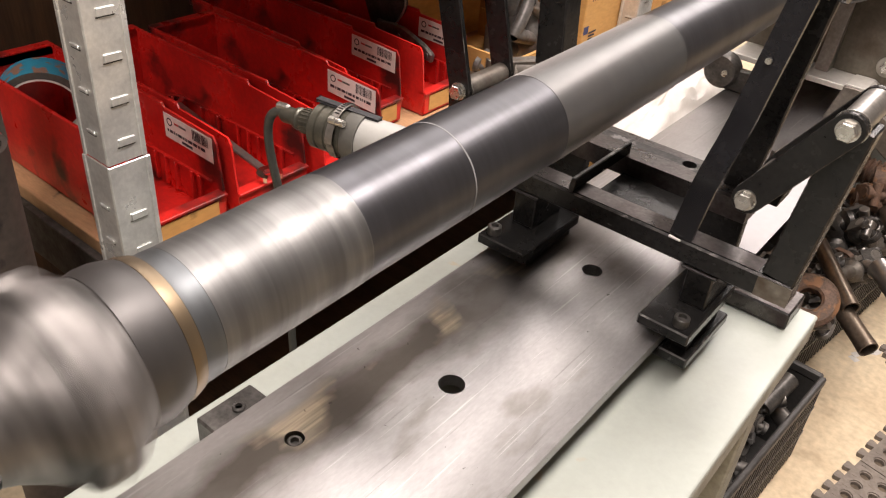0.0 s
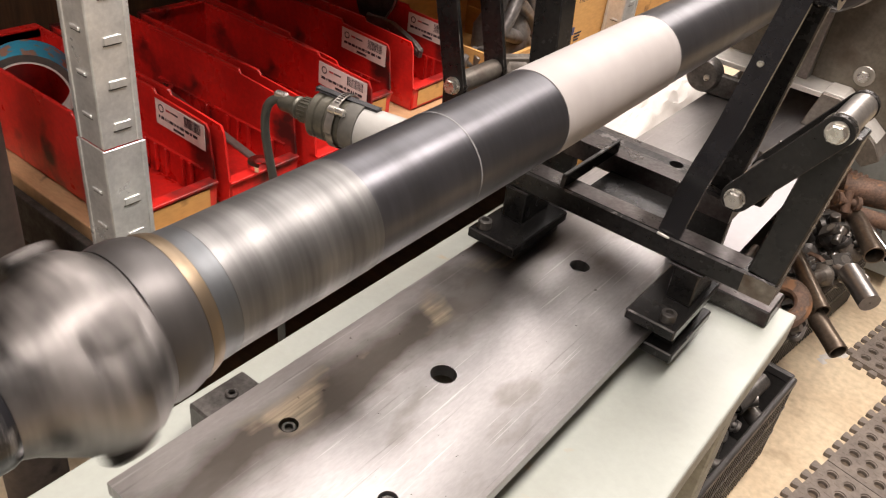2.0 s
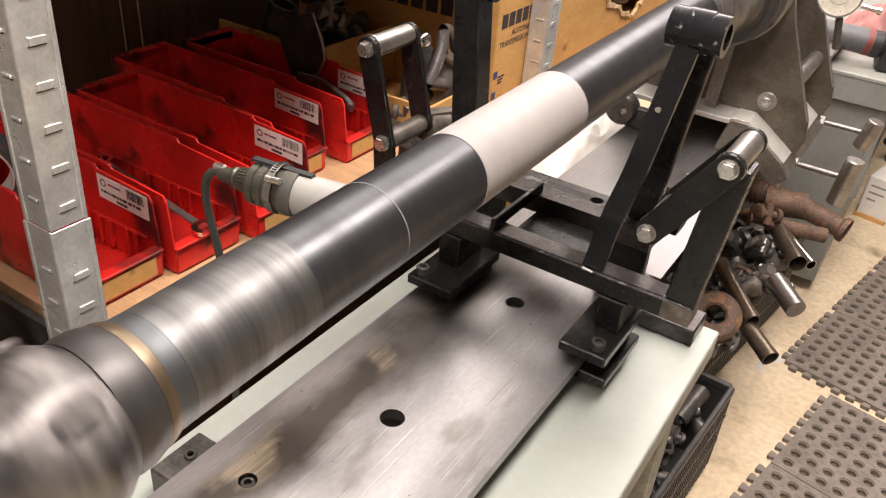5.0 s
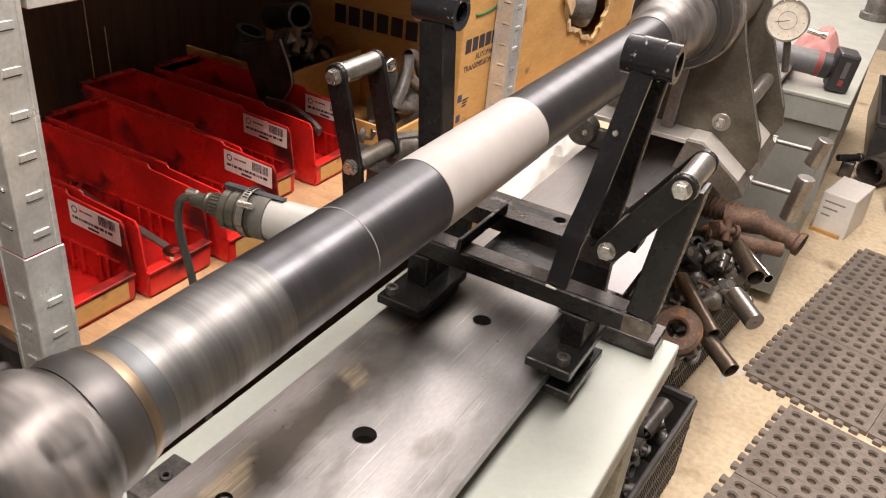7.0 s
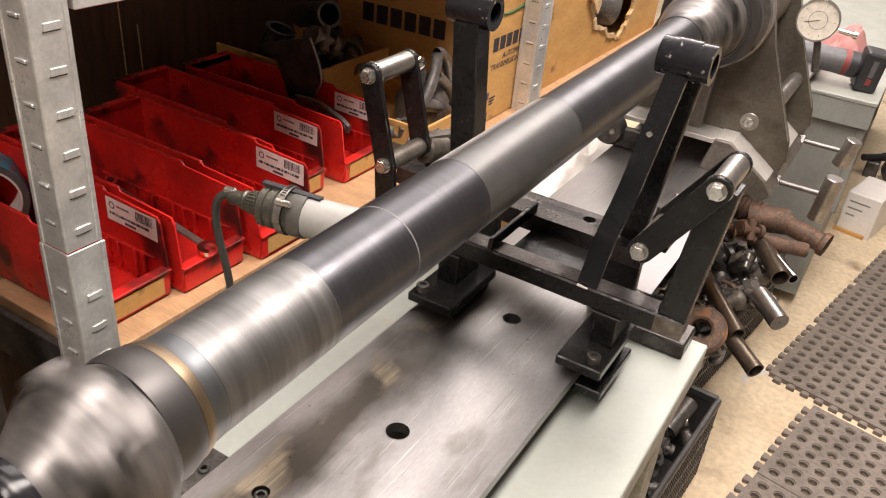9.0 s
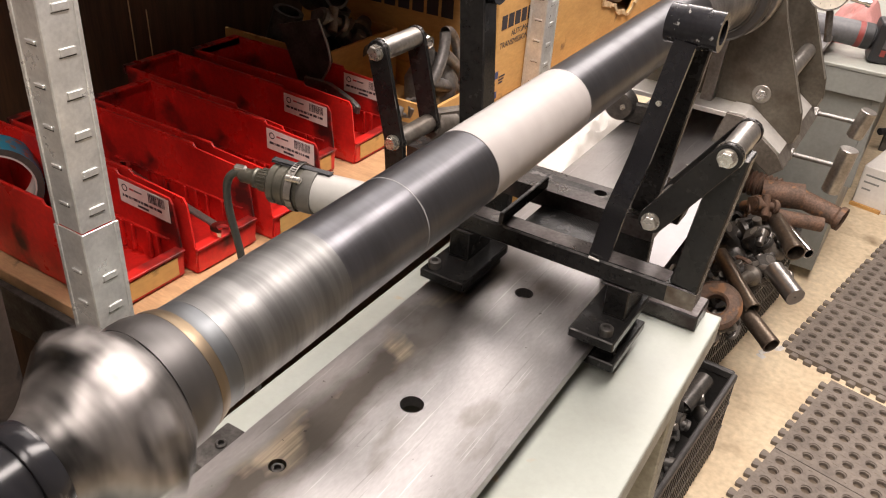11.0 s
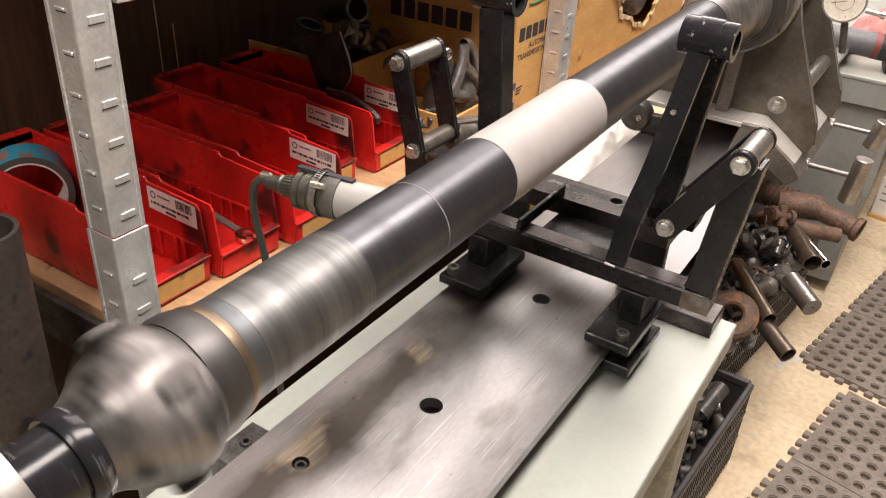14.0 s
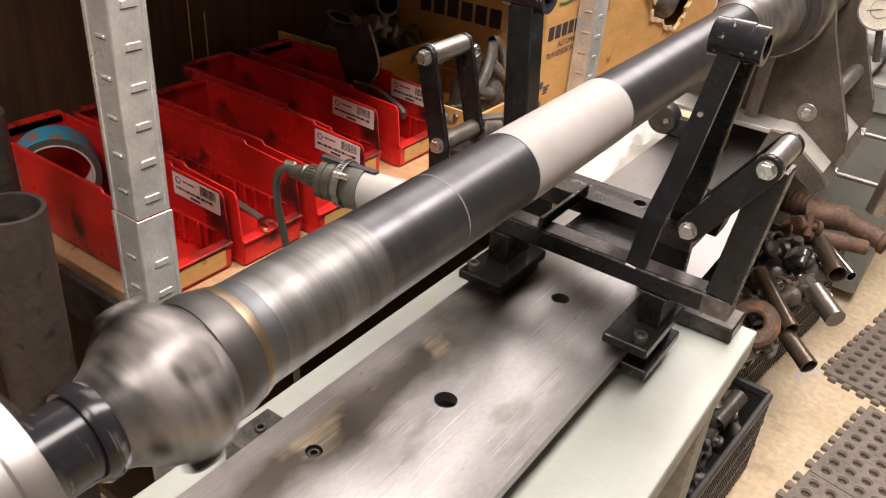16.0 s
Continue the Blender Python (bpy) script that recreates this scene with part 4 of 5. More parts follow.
def storage_bin(y, front, w, labelled, grime):
    L, H, T = 0.34, 0.112, 0.0026
    bn = thing("storage_bin", "red plastic shelf bin" + (" with barcode paper label" if labelled else " without a label, grimy inside"), "storage bin", "bins on the shelf", pose(front, y, 0.7997, 0, 0, grime))
    prof = [(-L, 0.003), (-0.004, 0.003), (0.0, 0.034), (-0.002, 0.040), (-0.008, 0.096), (-0.013, 0.1035), (-0.100, 0.1075), (-0.104, H), (-L, H)]
    for yy in (0.0, w - T):
        wall = part("side_wall", prism(prof, yy, yy + T), M_RED, bn)
        inner = 1 if yy == 0 else -1
        fy = yy + T if yy == 0 else yy
        d = 0.0055 * inner
        for fx in (-0.040, -0.055, -0.085, -0.105, -0.125, -0.165, -0.20, -0.24):
            part("rib", box(fx - 0.0022, fx + 0.0022, min(fy, fy + d), max(fy, fy + d), 0.008, 0.0455, 0.0008), M_RED, wall)
        part("rib", box(-0.27, -0.02, min(fy, fy + 0.6 * d), max(fy, fy + 0.6 * d), 0.0435, 0.0460, 0), M_RED, wall)
        part("rim", box(-L, -0.104, yy - 0.001, yy + T + 0.001, H - 0.003, H + 0.0012, 0.0005), M_RED, wall)
    part("bottom", box(-L, -0.004, T, w - T, 0, 0.003), M_RED, bn)
    part("back", box(-L - 0.004, -L + T, 0.0, w, 0.003, H, 0.0008), M_RED, bn)
    part("back_rim", box(-L - 0.012, -L + T, -0.001, w + 0.001, H - 0.012, H + 0.002, 0.001), M_RED, bn)
    lip = part("front_lip", box(-0.004, 0.0, T, w - T, 0.003, 0.034, 0.0006), M_RED, bn)
    part("lip_rim", box(-0.012, 0.003, 0.0, w, 0.034, 0.038, 0.001), M_RED, lip)
    if labelled:
        part("card", box(0.0002, 0.0012, 0.012, w - 0.012, 0.007, 0.031), M_CARD, lip, "stained card in the slot")
        y1 = w - T - 0.0010
        lab = part("label", prism([(-0.100, 0.0725), (-0.013, 0.0700), (-0.013, 0.1010), (-0.100, 0.1035)], y1 - 0.0004, y1, "XZ"), M_LABEL, bn, "white barcode label")
        def at(u, v):
            return (-0.100 + 0.087 * u, 0.0725 - 0.0025 * u + 0.031 * v)
        def bar(u0, u1, v0, v1, m):
            pts = [at(u0, v0), at(u1, v0), at(u1, v1), at(u0, v1)]
            part("print", prism(pts, y1 - 0.0007, y1 - 0.0005, "XZ"), m, lab)
        cx, cz = at(0.12, 0.70)
        part("logo_ring", pipe(0.0036, 0.0050, y1 - 0.0007, y1 - 0.0005, "Y", (cx, 0, cz), 20), M_INK, lab)
        bar(0.22, 0.31, 0.70, 0.78, M_REDINK)
        bar(0.32, 0.47, 0.70, 0.78, M_GASKET)
        u = 0.60
        while u < 0.92:
            b = LABELS.choice((0.008, 0.012, 0.018))
            bar(u, u + b, 0.52, 0.92, M_INK)
            u += b + LABELS.choice((0.008, 0.013))
        u = 0.06
        while u < 0.86:
            b = LABELS.uniform(0.02, 0.09)
            bar(u, u + b, 0.28, 0.40, M_INK)
            u += b + 0.02
        bar(0.36, 0.58, 0.08, 0.18, M_INK)
    return bn


for y, fr, lb, g in ((-0.322, -0.258, True, 0), (-0.212, -0.245, False, -0.6), (-0.095, -0.227, True, -0.5), (0.022, -0.300, True, -1.0), (0.158, -0.285, True, 0)):
    storage_bin(y, fr, 0.103, lb, g)

roll = thing("tape_roll", "roll of blue printed duct tape standing in a red bin", "tape roll", m=turned((-0.5, -0.86, 0), (0, 0, 1), (-0.545, -0.270, 0.8585)))
part("tape", pipe(0.0465, 0.0552, -0.024, 0.024, "Z", seg=56), M_BLUETAPE, roll, "blue printed tape", True)
part("core", pipe(0.0440, 0.0463, -0.0245, 0.0245, "Z", seg=56), M_LABEL, roll, "pale card core", True)
for k in range(2):
    part("edge", pipe(0.0466, 0.0549, -0.0247 + k * 0.0488, -0.0241 + k * 0.0488, "Z", seg=56), M_GASKET, roll, "grey wound side")


def wrench(m, length, r):
    w = thing("wrench", "chrome combination wrench lying in a red bin", "wrench", "wrenches", m)
    part("shank", beam((0, 0, 0), (length, 0, 0), 0.004, r, 0.0012, (0, 1, 0)), M_STEEL, w)
    jaw = [(r * 1.4 * math.cos(radians(a)), r * 1.4 * math.sin(radians(a))) for a in range(35, 330, 20)]
    inner = [(r * 0.7 * math.cos(radians(a)), r * 0.7 * math.sin(radians(a))) for a in range(315, 44, -30)]
    part("jaw", prism([(length + r * 1.2 + x, y) for x, y in jaw + inner], -0.003, 0.003, "XY"), M_CHROME, w, "bright open jaw")
    part("ring_end", pipe(r * 0.7, r * 1.2, -0.004, 0.004, "Z", (-r, 0, 0), 20), M_CHROME, w, smooth=True)


wrench(turned((0.245, -0.028, -0.012), (0.028, 0.245, 0), (-0.455, -0.140, 0.853)), 0.195, 0.011)
wrench(turned((0.99, -0.09, -0.12), (0.09, 0.99, 0), (-0.50, -0.175, 0.835)), 0.17, 0.010)


# ---- metal parts: tubes, yokes, joints ----
def tube_part(p0, p1, r, wall, mt, label, name="tube_offcut", category="tube", ribs=0, group="", flare=1.0):
    p0, p1 = Vector(p0), Vector(p1)
    ln = (p1 - p0).length
    m = (p1 - p0).to_track_quat("Z", "Y").to_matrix().to_4x4()
    m.translation = p0
    t = thing(name, label, category, group, m)
    prof = [(r - wall, 0), (r, 0), (r, ln * 0.85), (r * flare, ln * 0.9), (r * flare, ln), (r * flare - wall, ln), (r - wall, ln * 0.85), (r - wall, 0)]
    part("tube", lathe(prof, 36, "Z"), mt, t, smooth=True)
    for k in range(ribs):
        part("rib", lathe([(r, 0), (r * 1.18, 0.003), (r * 1.18, 0.007), (r, 0.010), (r, 0)], 36, "Z", at=(0, 0, 0.008 + k * 0.0135)), mt, t, smooth=True)
    return t


def yoke(m, s, mt, label, group="yokes", cap=M_STEEL, stem=0.05):
    """A joint yoke: hub, two ears with bores, bearing caps and a stub tube."""
    t = thing("joint_yoke", label, "yoke", group, m)
    part("hub", lathe([(0, -stem), (0.5 * s, -stem), (0.58 * s, -0.2 * s), (0.95 * s, 0.1 * s), (0.9 * s, 0.45 * s), (0, 0.45 * s)], 28, "Z"), mt, t, smooth=True)
    for sx in (-1, 1):
        pts = [(-0.62 * s, 0.2 * s), (0.62 * s, 0.2 * s)] + [(0.62 * s * math.cos(radians(a)), 1.35 * s + 0.62 * s * math.sin(radians(a))) for a in range(0, 181, 20)]
        ear = part("ear", prism(pts, sx * 0.62 * s, sx * 1.02 * s, "YZ", 0.04 * s), mt, t)
        part("bearing_cap", rod((sx * 0.6 * s, 0, 1.35 * s), (sx * 1.06 * s, 0, 1.35 * s), 0.42 * s, seg=24, bevel=0.03 * s), cap, ear, smooth=True)
    part("cross", rod((0, -0.9 * s, 1.35 * s), (0, 0.9 * s, 1.35 * s), 0.36 * s, seg=20, bevel=0.04 * s), cap, t, "joint cross", True)
    part("cross_arm", rod((-0.6 * s, 0, 1.35 * s), (0.6 * s, 0, 1.35 * s), 0.34 * s, seg=20), mt, t, smooth=True)
    return t


def crate(x0, x1, y0, y1, z0, z1, rot=0):
    c = thing("plastic_crate", "black plastic crate full of old joint parts on the floor", "crate", "crates of old parts", pose((x0 + x1) / 2, (y0 + y1) / 2, z0, 0, 0, rot))
    hx, hy, h = (x1 - x0) / 2, (y1 - y0) / 2, z1 - z0
    part("bottom", box(-hx, hx, -hy, hy, 0, 0.006), M_CRATE, c)
    part("rim", box(-hx - 0.008, -hx + 0.004, -hy, hy, h - 0.02, h, 0.003), M_CRATE, c)
    part("rim", box(hx - 0.004, hx + 0.008, -hy, hy, h - 0.02, h, 0.003), M_CRATE, c)
    part("rim", box(-hx, hx, -hy - 0.008, -hy + 0.004, h - 0.02, h, 0.003), M_CRATE, c)
    part("rim", box(-hx, hx, hy - 0.004, hy + 0.008, h - 0.02, h, 0.003), M_CRATE, c)
    for side in (-1, 1):
        part("panel", box(side * hx - 0.002, side * hx + 0.002, -hy, hy, 0.006, h - 0.02), M_CRATE, c)
        part("panel", box(-hx, hx, side * hy - 0.002, side * hy + 0.002, 0.006, h - 0.02), M_CRATE, c)
    n = int(2 * hy / 0.016)
    for k in range(n):
        y = -hy + (k + 0.5) * 2 * hy / n
        part("slat", box(hx + 0.002, hx + 0.007, y - 0.003, y + 0.003, 0.01, h - 0.02), M_CRATE, c)
    for z in (h * 0.35, h * 0.65):
        part("slat", box(hx + 0.002, hx + 0.008, -hy, hy, z - 0.003, z + 0.003), M_CRATE, c)


crate(-0.08, 0.292, 0.21, 0.675, FLOOR, 0.32, -4)
crate(-0.14, 0.250, 0.78, 1.40, FLOOR, 0.335, -8)

# the named pieces that lie on top of the pile
tube_part((0.292, 0.982, 0.402), (0.358, 0.915, 0.388), 0.0225, 0.0205, M_CHUCK, "short polished steel slip tube on the pile")
tube_part((0.175, 0.935, 0.425), (0.292, 0.804, 0.39), 0.0165, 0.0035, M_BRONZE, "long bronzed steel tube with open end", flare=1.06)
tube_part((0.262, 0.83, 0.375), (0.352, 0.755, 0.352), 0.0185, 0.003, M_BRONZE, "worn steel tube end sticking out of the pile", flare=1.04)
ring = thing("flange_ring", "rusty brown flange ring with open bore", "flange", m=pose(0.228, 0.715, 0.425, 38, -14, 20))
part("ring", lathe([(0.021, -0.012), (0.045, -0.014), (0.052, -0.008), (0.053, 0.006), (0.046, 0.013), (0.026, 0.015), (0.021, 0.011), (0.021, -0.012)], 48, "Z"), M_RUST, ring, smooth=True)
tube_part((0.10, 1.40, 0.41), (0.262, 1.385, 0.41), 0.030, 0.004, M_RUST, "rusty brown tube with ribbed rubber-like bellows", ribs=8)
tube_part((0.2622, 1.385, 0.412), (0.385, 1.36, 0.395), 0.026, 0.004, M_RUST, "rusty flanged tube stub on the pile", flare=1.25)
tube_part((0.17, 1.20, 0.42), (0.345, 1.275, 0.405), 0.019, 0.004, M_RUST, "rusty brown open pipe on the pile")
tube_part((0.215, 1.26, 0.415), (0.318, 1.105, 0.395), 0.021, 0.003, M_BRONZE, "bronzed steel tube neck on the pile", flare=1.1)
tube_part((0.25, 1.24, 0.40), (0.345, 1.14, 0.385), 0.014, 0.003, M_CHROME, "bright thin steel tube on the pile")
tube_part((0.25, 0.50, 0.315), (0.265, 0.585, 0.335), 0.018, 0.0035, M_DARKSTEEL, "short steel tube end in the crate")
tube_part((0.18, 1.31, 0.43), (0.28, 1.33, 0.44), 0.034, 0.004, M_RUST, "wide rusty pipe ring on the pile")
yoke(pose(0.185, 1.23, 0.425, 60, 10, 40), 0.030, M_RUST, "orange rusty joint yoke on the pile", cap=M_RUST)
yoke(pose(0.215, 1.075, 0.40, 25, 35, 20), 0.026, M_DARKSTEEL, "grey forged joint yoke on the pile")
yoke(pose(0.285, 0.995, 0.385, 75, 20, 60), 0.024, M_STEEL, "bare steel joint yoke on the pile")
yoke(pose(0.165, 1.05, 0.41, 40, -30, -20), 0.028, M_DARKSTEEL, "dark forged joint yoke on the pile")
heap = random.Random(11)
for k in range(9):
    mt = (M_DARKSTEEL, M_HEAD, M_STEEL)[k % 3]
    yoke(pose(0.12 + 0.06 * (k % 3) + heap.uniform(-0.01, 0.01), 0.70 + 0.085 * (k // 3), 0.335 + heap.uniform(0, 0.03), heap.uniform(20, 110), heap.uniform(-60, 60), heap.uniform(0, 360)), heap.uniform(0.022, 0.028), mt,
         {M_DARKSTEEL: "dark oily", M_HEAD: "grimy brown", M_STEEL: "bare steel"}[mt] + " forged joint yoke between the crates")
for k in range(26):
    x, y = heap.uniform(-0.02, 0.27), heap.uniform(0.78, 1.36)
    mt = heap.choice((M_DARKSTEEL, M_DARKSTEEL, M_HEAD, M_RUST, M_STEEL))
    yoke(pose(x, y, heap.uniform(0.30, 0.375), heap.uniform(20, 110), heap.uniform(-60, 60), heap.uniform(0, 360)), heap.uniform(0.020, 0.028), mt,
         {M_DARKSTEEL: "dark oily", M_HEAD: "grimy brown", M_RUST: "rusty", M_STEEL: "bare steel"}[mt] + " forged joint yoke in the crate")
for k in range(22):
    x, y = heap.uniform(0.05, 0.255), heap.uniform(0.26, 0.63)
    mt = heap.choice((M_DARKSTEEL, M_STEEL, M_HEAD, M_DARKSTEEL))
    if k % 2:
        a = heap.uniform(0, 6.28)
        z = heap.uniform(0.255, 0.30)
        tube_part((x, y, z), (x + 0.06 * math.cos(a), y + 0.06 * math.sin(a), z + heap.uniform(0.0, 0.03)), heap.uniform(0.014, 0.022), 0.003, mt,
                  {M_DARKSTEEL: "dark oily", M_HEAD: "grimy brown", M_STEEL: "bare steel"}[mt] + " tube end in the crate")
    else:
        yoke(pose(x, y, heap.uniform(0.24, 0.28), heap.uniform(20, 110), heap.uniform(-60, 60), heap.uniform(0, 360)), heap.uniform(0.020, 0.028), mt,
             {M_DARKSTEEL: "dark oily", M_HEAD: "grimy brown", M_STEEL: "bare steel"}[mt] + " forged joint yoke in the crate")

for k in range(18):
    y = 0.27 + 0.021 * k
    x = 0.235 + 0.02 * math.sin(2.1 * k) + 0.0699 * (0.44 - y)
    mt = (M_DARKSTEEL, M_CAST, M_HEAD)[k % 3]
    if k % 3 == 0:
        a = heap.uniform(-0.6, 0.6)
        tube_part((x - 0.05, y, 0.292), (x + 0.03 * math.cos(a), y + 0.03 * math.sin(a), 0.318), heap.uniform(0.015, 0.021), 0.003, mt, "dark oily tube end in the crate")
    else:
        yoke(pose(x, y, heap.uniform(0.292, 0.312), heap.uniform(20, 110), heap.uniform(-60, 60), heap.uniform(0, 360)), heap.uniform(0.017, 0.022), mt,
             {M_DARKSTEEL: "dark oily", M_HEAD: "grimy brown", M_CAST: "grey cast"}[mt] + " joint yoke on top of the crate", stem=0.03)
for k in range(16):
    y = 0.72 + 0.036 * k
    x = 0.225 + 0.035 * math.sin(1.9 * k)
    mt = (M_DARKSTEEL, M_CAST, M_DARKSTEEL, M_HEAD)[k % 4]
    yoke(pose(x, y, heap.uniform(0.355, 0.385), heap.uniform(20, 110), heap.uniform(-60, 60), heap.uniform(0, 360)), heap.uniform(0.022, 0.028), mt,
         {M_DARKSTEEL: "dark oily", M_HEAD: "grimy brown", M_CAST: "grey cast"}[mt] + " joint yoke on the pile")
yoke(pose(0.185, 1.11, 0.40, 70, 0, 130), 0.031, M_DARKSTEEL, "large dark joint yoke with bright bearing cap on the pile", cap=M_CHUCK)

# ---- cartons and castings on the shelf ----
fluid = thing("cardboard_box", "yellow brown printed transmission fluid carton on the shelf", "cardboard box")
part("carton", box(-0.60, -0.247, 0.535, 0.705, 0.7997, 1.09, 0.002), M_CARD, fluid)
FACE = turned((0, 1, 0), (0, 0, 1), (-0.2468, 0.548, 0.0))
for k in range(6):
    part("brand_bar", box(-0.2469, -0.2463, 0.549 + 0.0262 * k, 0.5695 + 0.0262 * k, 0.938, 0.964), M_INK, fluid)
tube_curve("logo_arc", [(-0.2468, 0.575, 1.005), (-0.2468, 0.62, 0.998), (-0.2468, 0.665, 1.012), (-0.2468, 0.70, 1.018)], 0.0022, M_GREENINK, fluid)
writing("AUTOMATIC", 0.0165, FACE @ pose(0.043, 0.919, 0), M_INK, fluid)
writing("TRANSMISSION", 0.0165, FACE @ pose(0.0, 0.902, 0), M_INK, fluid)
part("stripe", box(-0.2469, -0.2463, 0.537, 0.552, 0.846, 0.860), M_BLUEINK, fluid)
part("stripe", box(-0.2469, -0.2463, 0.537, 0.552, 0.806, 0.820), M_BLUEINK, fluid)
for k in range(3):
    part("print", box(-0.2469, -0.2463, 0.556, 0.580 - 0.004 * k, 0.845 - 0.006 * k, 0.848 - 0.006 * k), M_INK, fluid)
for k in range(6):
    part("brand_bar", box(-0.535 + 0.033 * k, -0.509 + 0.033 * k, 0.5344, 0.5349, 0.942, 0.978), M_INK, fluid)
part("brand_bar", box(-0.305, -0.275, 0.5344, 0.5349, 0.938, 0.980), M_INK, fluid)
part("flap", prism([(-0.60, 1.0902), (-0.25, 1.0902), (-0.30, 1.15), (-0.58, 1.15)], 0.700, 0.704, "XZ"), M_CARD, fluid)

torn = thing("torn_box", "large torn cardboard box with a ragged hole", "cardboard box")
def torn_edge(a, k):
    """Outline of the torn hole, grown by k metres."""
    w = 0.006 * math.sin(5 * a + 0.6) + 0.004 * math.sin(11 * a) + 0.003 * math.sin(17 * a + 2)
    return (1.165 + (0.150 + 1.3 * w + k) * math.cos(a), 0.938 + (0.085 + w + k) * math.sin(a) - 0.05 * math.cos(a))


hole = [torn_edge(k * math.pi / 32, 0.0) for k in range(64)]
bm = bmesh.new()
es = []
for loop in ([(0.78, 0.7997), (1.55, 0.7997), (1.55, 1.16), (0.78, 1.16)], hole):
    vs = [bm.verts.new((-0.250, a, b)) for a, b in loop]
    es += [bm.edges.new((vs[k], vs[(k + 1) % len(vs)])) for k in range(len(vs))]
bmesh.ops.triangle_fill(bm, use_beauty=True, edges=es)
ext = bmesh.ops.extrude_face_region(bm, geom=list(bm.faces))
for v in ext["geom"]:
    if isinstance(v, bmesh.types.BMVert):
        v.co.x -= 0.005
part("front_panel", bm, M_CARD, torn)
part("side_panel", box(-0.62, -0.2552, 0.78, 0.785, 0.7997, 1.16), M_CARD, torn)
part("side_panel", box(-0.62, -0.2552, 1.545, 1.55, 0.7997, 1.16), M_CARD, torn)
part("back_panel", box(-0.625, -0.6202, 0.78, 1.55, 0.7997, 1.16), M_CARD, torn)
for k in range(40):
    a0, a1 = k * math.pi / 20, (k + 0.9) * math.pi / 20
    grow = 0.006 + 0.005 * abs(math.sin(3.7 * k))
    part("torn_fibre", prism([torn_edge(a0, -0.002), torn_edge(a1, -0.003), torn_edge(a1, grow), torn_edge(a0, grow * 0.8)], -0.2488, -0.2455 + 0.002 * math.sin(2.3 * k), "YZ"), M_TORNEDGE, torn)
part("torn_flap", prism([(0.99, 0.975), (1.045, 0.925), (1.06, 0.945), (1.03, 1.0)], -0.2445, -0.238, "YZ"), M_TORNEDGE, torn)
tube_part((-0.40, 1.10, 0.93), (-0.275, 1.23, 0.915), 0.052, 0.008, M_CAST, "grey steel tube lying in the torn box", flare=1.1)
yoke(pose(-0.33, 1.10, 0.96, 60, 20, 40), 0.034, M_CAST, "grey cast yoke in the torn box", cap=M_CAST)

tray = thing("open_carton", "low cut-down cardboard tray of joint yokes on the shelf", "cardboard box")
part("front_panel", box(-0.253, -0.247, 0.325, 0.50, 0.7997, 0.853, 0.0006), M_CARD, tray)
part("side_panel", box(-0.44, -0.2532, 0.325, 0.330, 0.7997, 0.853), M_CARD, tray)
part("side_panel", box(-0.44, -0.2532, 0.495, 0.50, 0.7997, 0.853), M_CARD, tray)
part("bottom", box(-0.44, -0.2532, 0.3302, 0.4948, 0.7997, 0.804), M_CARD, tray)
part("stripe", box(-0.2469, -0.2463, 0.335, 0.375, 0.830, 0.842), M_BLUEINK, tray)
big = thing("casting_box", "open cardboard box of dark steering castings on the shelf", "cardboard box")
part("front_panel", box(-0.468, -0.462, 0.30, 0.525, 0.7997, 0.905, 0.0006), M_CARD, big)
part("side_panel", box(-0.70, -0.4682, 0.30, 0.306, 0.7997, 0.905), M_CARD, big)
part("side_panel", box(-0.70, -0.4682, 0.519, 0.525, 0.7997, 0.905), M_CARD, big)
part("bottom", box(-0.70, -0.4682, 0.3062, 0.5188, 0.7997, 0.804), M_CARD, big)
cast = thing("cast_bracket", "grey cast iron ball joint bracket lying in the tray", "bracket")
part("body", lathe([(0, -0.05), (0.034, -0.05), (0.046, -0.03), (0.046, 0.005), (0.030, 0.04), (0, 0.055)], 28, "Z", lambda r, hh, a: r * (1 + 0.10 * math.cos(3 * a) + 0.06 * math.sin(2 * a + 40 * hh)), at=(-0.325, 0.440, 0.8555)), M_CAST, cast, "rounded cast body", True)
tube_curve("limb", [(-0.29, 0.385, 0.870), (-0.282, 0.400, 0.905), (-0.285, 0.418, 0.930), (-0.290, 0.420, 0.956)], 0.0105, M_CAST, cast)
tube_curve("limb", [(-0.290, 0.420, 0.956), (-0.295, 0.450, 0.955), (-0.30, 0.480, 0.925), (-0.30, 0.488, 0.885)], 0.0090, M_CAST, cast)
tube_curve("limb", [(-0.284, 0.412, 0.920), (-0.285, 0.440, 0.900), (-0.29, 0.468, 0.890), (-0.295, 0.486, 0.850)], 0.0105, M_CAST, cast)
tube_curve("limb", [(-0.29, 0.385, 0.872), (-0.285, 0.41, 0.862), (-0.285, 0.445, 0.852), (-0.295, 0.478, 0.832)], 0.0120, M_CAST, cast)
part("ball", lathe([(0.016 * math.sin(radians(a)) + 1e-5, -0.016 * math.cos(radians(a))) for a in range(0, 181, 15)], 28, "Z", at=(-0.305, 0.380, 0.944)), M_CHROME, cast, "polished ball", True)
part("socket", lathe([(0, -0.03), (0.015, -0.03), (0.019, -0.006), (0.017, 0.0), (0, 0.0)], 24, "Z", at=(-0.308, 0.384, 0.932)), M_DARKSTEEL, cast, smooth=True)
yoke(pose(-0.345, 0.455, 0.835, 70, -20, 80), 0.028, M_HEAD, "grimy cast joint yoke in the tray", cap=M_HEAD)
yoke(pose(-0.300, 0.365, 0.830, 100, 10, 10), 0.024, M_CAST, "grey cast joint yoke in the tray")
